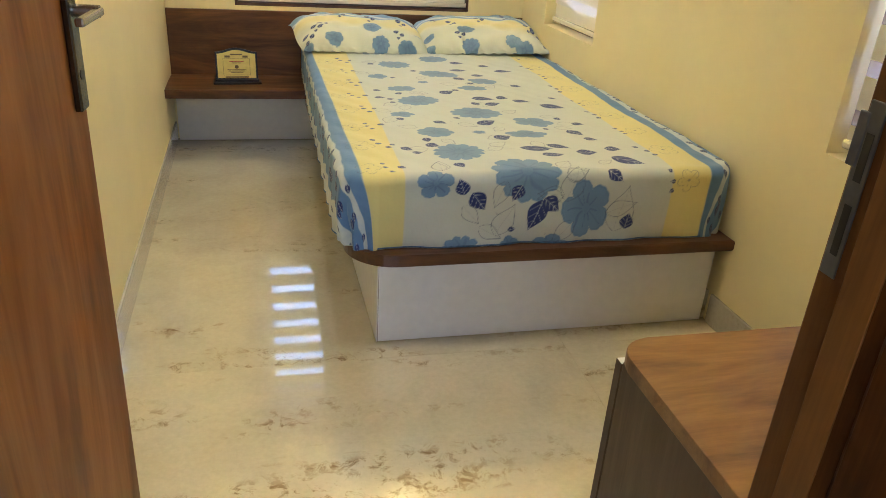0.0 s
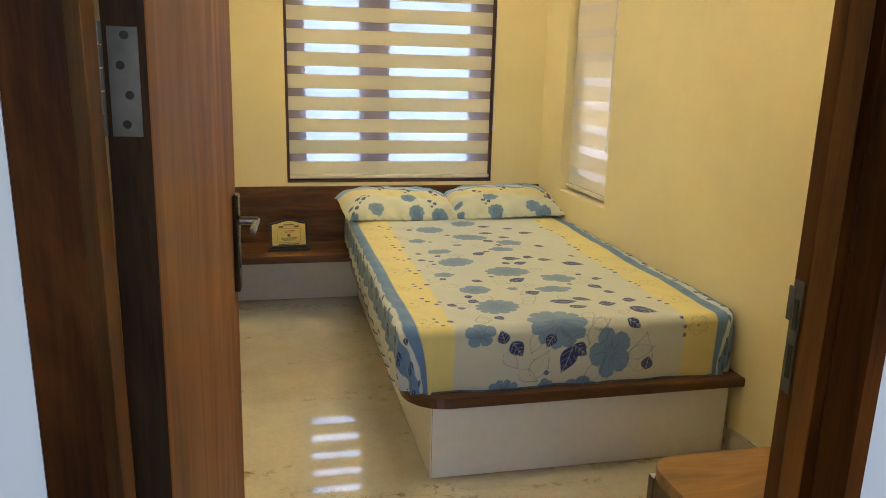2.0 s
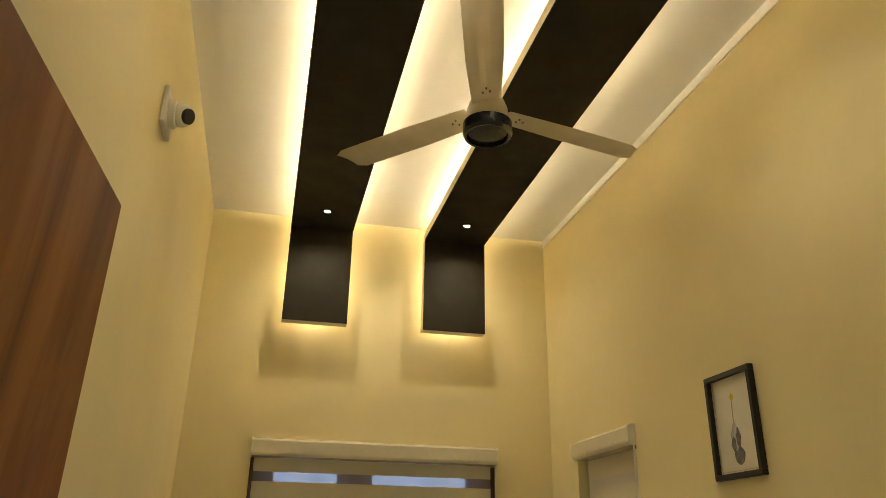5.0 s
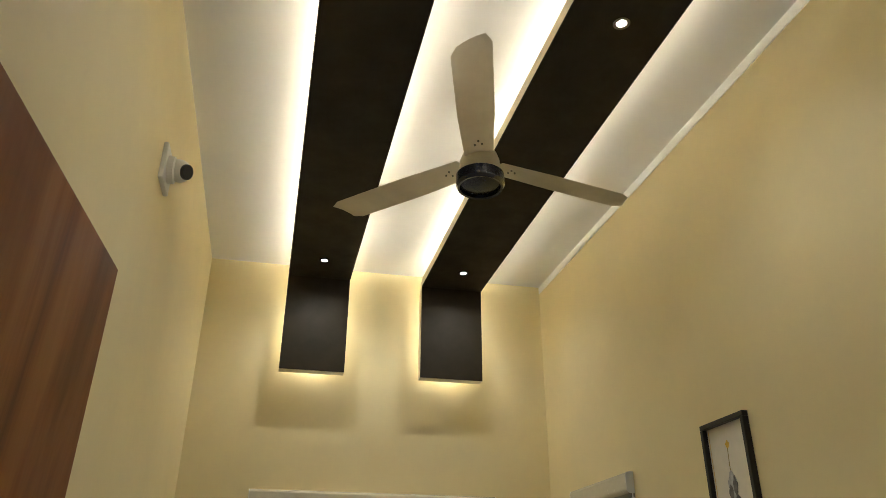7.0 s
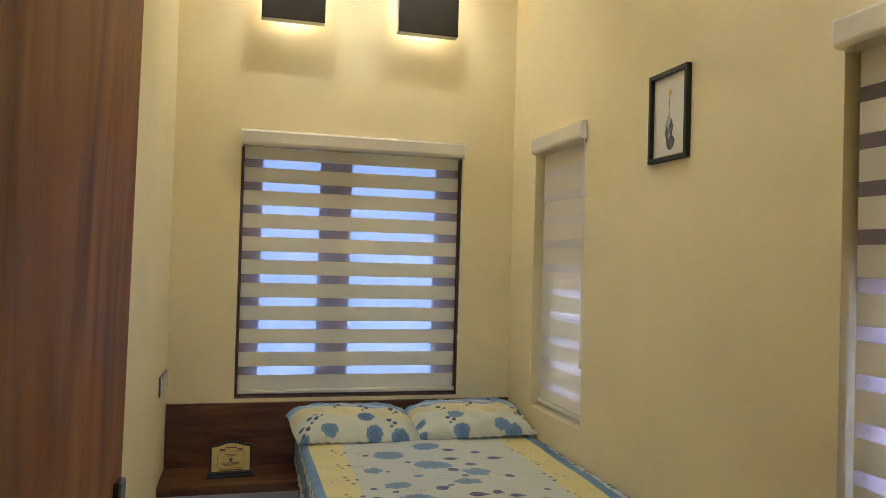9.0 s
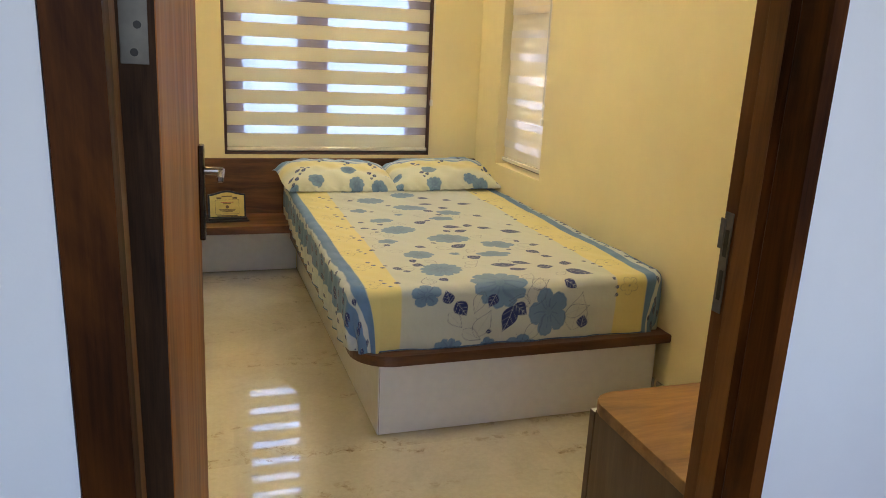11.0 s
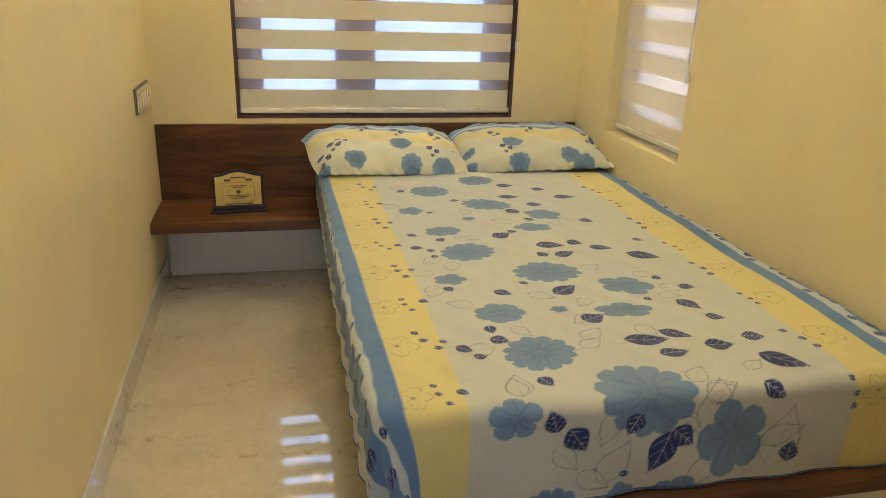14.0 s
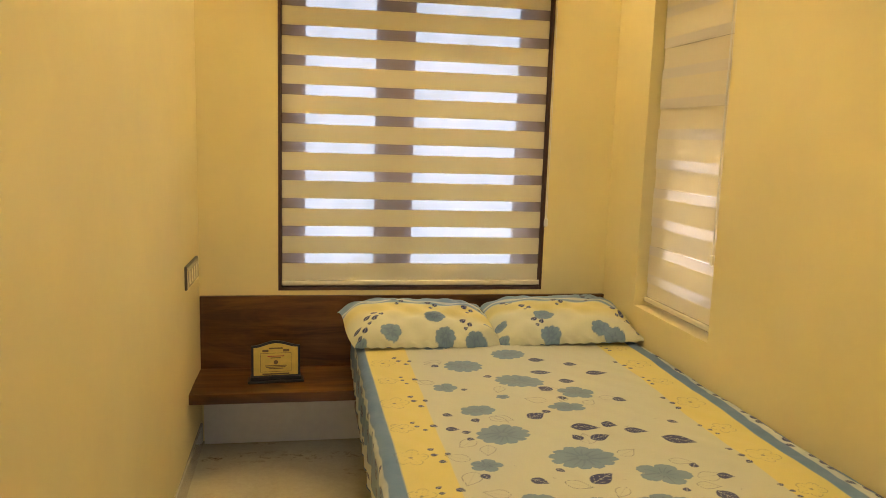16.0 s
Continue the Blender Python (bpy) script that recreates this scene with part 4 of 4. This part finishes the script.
# ---- award plaque on the shelf ----
def plaque():
    p = thing("award_plaque", "gold award plaque with an arched top on a dark wooden base", "plaque", (0.335, -0.212, 0.345))
    lean = pose(0, 0, 0.018, -7, 0, 4)
    def add(name, bm, mat, parent=p, tilt=True, label=""):
        bmesh.ops.transform(bm, matrix=lean if tilt else pose(0, 0, 0, 0, 0, 4), verts=bm.verts)
        return part(name, bm, mat, parent, label)
    add("base", box(-0.115, 0.115, -0.030, 0.036, 0.0, 0.010, 0.003), BLACK, tilt=False, label="dark base")
    add("base_step", box(-0.104, 0.104, -0.018, 0.030, 0.010, 0.022, 0.003), BLACK, tilt=False)
    def arch(w, h, rise):
        xs = [w * (1 - k / 9) for k in range(19)]
        return [(-w, 0.0), (w, 0.0)] + [(x, h + rise * (0.5 + 0.5 * math.cos(math.pi * x / w))) for x in xs]
    add("back_board", prism(arch(0.100, 0.132, 0.020), 0.002, 0.016, axis="y"), BLACK)
    plate = add("gold_plate", prism([(x, z + 0.008) for x, z in arch(0.091, 0.116, 0.018)], -0.0015, 0.002, axis="y"), BRASS, label="shiny gold plate")
    for a, b, c, d in ((-0.064, 0.064, 0.100, 0.1015), (-0.064, 0.064, 0.022, 0.0235), (-0.064, -0.0625, 0.0235, 0.100), (0.0625, 0.064, 0.0235, 0.100), (-0.055, 0.055, 0.010, 0.016), (-0.055, -0.03, 0.106, 0.116), (0.03, 0.055, 0.106, 0.116), (-0.028, 0.028, 0.118, 0.124)):
        add("border_line", box(a, b, -0.0022, -0.0015, c, d), INK, plate)
    for w, z, mm in ((0.034, 0.086, REDINK), (0.022, 0.079, INK), (0.045, 0.046, INK), (0.040, 0.040, INK), (0.030, 0.034, INK)):
        add("text_line", box(-w, w, -0.0022, -0.0015, z, z + 0.0035), mm, plate)
    add("emblem", prism(arc(0, 0.062, 0.009, 0, 340, 14), -0.0022, -0.0015, axis="y"), INK, plate)
    return p


plaque()

# ---- switch plate on the side wall ----
sw = thing("switch_plate", "white modular switch plate with a dark grey rim", "switch", (0.005, -0.265, 0.82))
part("rim", box(0.0005, 0.011, -0.135, 0.135, -0.046, 0.046, 0.003), GREYRIM, sw)
part("plate", box(0.011, 0.015, -0.128, 0.128, -0.040, 0.040, 0.002), CASSETTE, sw)
for k in range(4):
    y = -0.105 + 0.054 * k
    part("rocker", box(0.015, 0.019, y, y + 0.046, -0.026, 0.026, 0.002), CASSETTE, sw)

# ---- camera dome high on the side wall ----
cc = thing("security_camera", "white turret security camera on a square wall plate", "security camera", (lean(0, -1.715), -1.715, 2.810))
part("wall_plate", box(0.0005, 0.016, -0.062, 0.062, -0.062, 0.062, 0.004), PLASTIC, cc)
to = Vector((0.80, -0.50, -0.33)).normalized()
q = to.to_track_quat("Z", "Y").to_matrix().to_4x4()
part("collar", lathe([(0.044, 0.016), (0.042, 0.034), (0.030, 0.040)], 28, pose(0, 0, 0, 0, 90, 0)), PLASTIC, cc)
bm = bmesh.new()
bmesh.ops.create_uvsphere(bm, u_segments=28, v_segments=16, radius=0.036, matrix=Matrix.Translation((0.048, 0, 0)))
ball = part("ball", bm, PLASTIC, cc, smooth=True)
part("lens_face", lathe([(0.024, 0.026), (0.024, 0.034), (0.020, 0.037), (0.006, 0.0372)], 24, Matrix.Translation((0.048, 0, 0)) @ q), BLACK, ball, "black lens face")

# ---- framed print on the side wall ----
def picture():
    yc, zc, w, h = -1.612, 1.998, 0.248, 0.334
    p = thing("framed_picture", "black framed print of a vase with one yellow flower", "picture", (lean(RX, yc), yc, zc))
    p.rotation_euler.z = LEAN_X
    f, d = 0.017, 0.022
    def b(name, y0, y1, z0, z1, x0, x1, mat, bev=0.0, parent=p):
        return part(name, box(-x1, -x0, y0, y1, z0, z1, bev), mat, parent)
    b("frame_bar", -w / 2, w / 2, h / 2 - f, h / 2, 0.001, d, BLACK, 0.002)
    b("frame_bar", -w / 2, w / 2, -h / 2, -h / 2 + f, 0.001, d, BLACK, 0.002)
    b("frame_bar", -w / 2, -w / 2 + f, -h / 2 + f, h / 2 - f, 0.001, d, BLACK, 0.002)
    b("frame_bar", w / 2 - f, w / 2, -h / 2 + f, h / 2 - f, 0.001, d, BLACK, 0.002)
    art = b("print", -w / 2 + f, w / 2 - f, -h / 2 + f, h / 2 - f, 0.001, 0.006, PAPER)
    for z0, z1, y0, y1 in ((-h / 2 + f + 0.006, h / 2 - f - 0.006, w / 2 - f - 0.009, w / 2 - f - 0.007), (-h / 2 + f + 0.006, -h / 2 + f + 0.008, -w / 2 + f + 0.006, w / 2 - f - 0.009)):
        b("gilt_line", y0, y1, z0, z1, 0.006, 0.0066, BRASS, 0, art)
    def disc(name, y, z, ry, rz, mat, x=0.0065, n=20, rough=0.0):
        pts = [(y + ry * (1 + rough * math.sin(5 * t + y * 90)) * math.cos(t), z + rz * (1 + rough * math.cos(4 * t)) * math.sin(t)) for t in (2 * math.pi * k / n for k in range(n))]
        part(name, prism(pts, -x, -0.006, axis="x"), mat, art)
    disc("printed_vase", -0.004, -0.098, 0.027, 0.028, GREYPRINT, rough=0.06)
    disc("printed_leaf", 0.006, -0.040, 0.022, 0.040, PALEPRINT, 0.0070, rough=0.14)
    disc("printed_leaf", 0.018, -0.062, 0.012, 0.022, GREYPRINT, 0.0074, rough=0.12)
    disc("printed_leaf", -0.008, -0.045, 0.011, 0.028, GREYPRINT, 0.0076, rough=0.2)
    disc("printed_blossom", 0.002, 0.085, 0.010, 0.011, YELLOWPRINT, 0.0070, rough=0.2)
    part("printed_stem", prism([(0.003, 0.076), (0.006, 0.02), (0.004, -0.01), (0.0065, -0.01), (0.0085, 0.02), (0.0055, 0.076)], -0.0068, -0.006, axis="x"), STEMPRINT, art)
    return p


picture()

# ---- low cabinet beside the door ----
def cabinet():
    c = thing("low_cabinet", "low brown laminate cabinet with a rounded honey wood top", "cabinet", (1.03, -3.07, 0))
    inv = Matrix.Translation((-1.03, 3.07, 0))
    def add(name, bm, mat, label="", parent=c):
        bmesh.ops.transform(bm, matrix=inv, verts=bm.verts)
        return part(name, bm, mat, parent, label)
    yb = DY + 0.004
    top = [(1.022, yb), (1.900, yb), (1.900, -3.062)] + arc(1.077, -3.117, 0.055, 90, 180, 8)
    add("top", prism(top, 0.572, 0.598, 0.002), CABTOP, "honey brown wood-grain top with a rounded corner")
    add("side_panel", box(1.030, 1.048, yb, -3.086, 0.02, 0.571, 0.001), CABSIDE, "dark umber side panel")
    add("side_panel", box(1.880, 1.898, yb, -3.086, 0.02, 0.571, 0.001), CABSIDE)
    add("bottom_panel", box(1.048, 1.880, yb, -3.09, 0.06, 0.078), CABSIDE)
    add("plinth", box(1.048, 1.880, yb + 0.02, -3.12, 0.0, 0.06), CABSIDE)
    add("foot_edge", box(1.030, 1.048, yb, -3.086, 0.0, 0.02), CABSIDE)
    mid = (1.030 + 1.898) / 2
    for a, b in ((1.030, mid - 0.002), (mid + 0.002, 1.898)):
        d = add("door", box(a, b, -3.082, -3.062, 0.062, 0.562, 0.001), CABSIDE)
        add("edge_band", box(a + 0.001, b - 0.001, -3.080, -3.064, 0.562, 0.5635), WHITE, "pale top edge", d)
    return c


cabinet()

# ---- doorway ----
frame_1 = thing("door_frame", "dark polished teak door frame with grooved mouldings", "door frame", kind="structure")
def jamb(xa, xb, sign):
    """One upright: xa is the face towards the opening, sign points into the frame."""
    rebate = [(xa + sign * 0.042, DY), (xa + sign * 0.042, DY - 0.046)] if sign < 0 else [(xb, DY - 0.046)]
    prof = rebate + [(xa + sign * 0.012, DY - 0.046), (xa + sign * 0.010, DY - 0.060), (xa + sign * 0.002, DY - 0.066), (xa + sign * 0.004, DY - 0.078),
            (xa - sign * 0.003, DY - 0.084), (xa + sign * 0.000, DY - 0.098), (xa - sign * 0.004, DY - 0.104), (xa - sign * 0.004, HY - 0.004), (xb, HY - 0.004)] + ([(xb, DY)] if sign < 0 else [])
    return prism(prof, 0.0, 2.056)
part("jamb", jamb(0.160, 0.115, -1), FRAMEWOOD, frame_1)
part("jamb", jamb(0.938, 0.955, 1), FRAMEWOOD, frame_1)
# Thin strips added on the jambs to carry the brightened orange.
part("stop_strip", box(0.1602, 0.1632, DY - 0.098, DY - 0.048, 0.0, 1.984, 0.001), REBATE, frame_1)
part("stop_strip", box(0.9345, 0.9375, DY - 0.083, DY - 0.047, 0.0, 1.984, 0.001), REBATE, frame_1, "orange polished teak strip, brightened in its colour")
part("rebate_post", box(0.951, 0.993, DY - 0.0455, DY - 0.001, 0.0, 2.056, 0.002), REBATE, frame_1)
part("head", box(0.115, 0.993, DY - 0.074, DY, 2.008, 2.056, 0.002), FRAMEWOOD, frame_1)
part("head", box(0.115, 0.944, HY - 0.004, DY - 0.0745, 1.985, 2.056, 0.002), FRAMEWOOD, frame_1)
sp = part("strike_plate", box(0.9495, 0.9525, DY - 0.022, DY - 0.004, 0.955, 1.105, 0.001), STEEL, frame_1, "worn steel strike plate")
part("strike_lip", box(0.9485, 0.9520, DY - 0.008, DY + 0.003, 1.050, 1.095, 0.001), STEEL, sp)
for z0, z1 in ((1.040, 1.080), (0.975, 1.020)):
    part("strike_hole", box(0.9490, 0.9496, DY - 0.018, DY - 0.010, z0, z1), BLACK, sp)

# ---- the open door ----
def door():
    d = thing("door_1", "open polished brown teak door with a lever handle", "door", kind="structure")
    d.matrix_world = pose(0.140, DY - 0.004, 0, 0.7, 0, 87.2)
    L, T = 0.684, 0.042
    # in its own plane: x along the leaf, y from the room face (0) to the back
    part("leaf", box(0.0, L, -T, 0.0, 0.008, 2.003, 0.003), DOORWOOD, d)
    part("leaf_edge", box(-0.0012, 0.0, -T + 0.001, -0.001, 0.010, 2.001), EDGEWOOD, d, "dark unpolished edge")
    for z in (1.280, 0.22, 1.80):
        h = part("hinge", box(-0.0024, -0.0010, -T + 0.008, -0.006, z, z + 0.104, 0.0004), STEEL, d, "grey steel butt hinge")
        for k in range(5):
            part("knuckle", rod((-0.004, 0.002, z + 0.0216 * k + 0.0006), (-0.004, 0.002, z + 0.0216 * (k + 1) - 0.0006), 0.0045, 12), STEEL, h)
        for k, yy in enumerate((-0.020, -0.024, -0.017, -0.022)):
            part("screw", rod((-0.0034, yy, z + 0.012 + 0.028 * k), (-0.002, yy, z + 0.012 + 0.028 * k), 0.0042, 12), BLACK, h)
    for side, s in ((-T, -1), (0.0, 1)):
        y0, y1 = (side - 0.011, side) if s < 0 else (side, side + 0.011)
        pl = part("handle_plate", box(L - 0.058, L - 0.022, y0, y1, 0.925, 1.113, 0.003), GUNMETAL, d, "dark bronze back plate")
        yy = side + s * 0.011
        part("spindle", rod((L - 0.040, yy, 1.062), (L - 0.040, yy + s * 0.034, 1.062), 0.0085, 16), CHROME, pl)
        part("lever", box(L - 0.138, L - 0.032, min(yy + s * 0.026, yy + s * 0.038), max(yy + s * 0.026, yy + s * 0.038), 1.056, 1.067, 0.003), CHROME, pl, "bright square lever")
        part("keyhole", rod((L - 0.040, yy, 0.975), (L - 0.040, yy + s * 0.001, 0.975), 0.007, 16), BLACK, pl)
    part("latch_face", box(L - 0.0005, L + 0.0012, -0.032, -0.010, 0.93, 1.10, 0.0003), STEEL, d)
    return d


door()
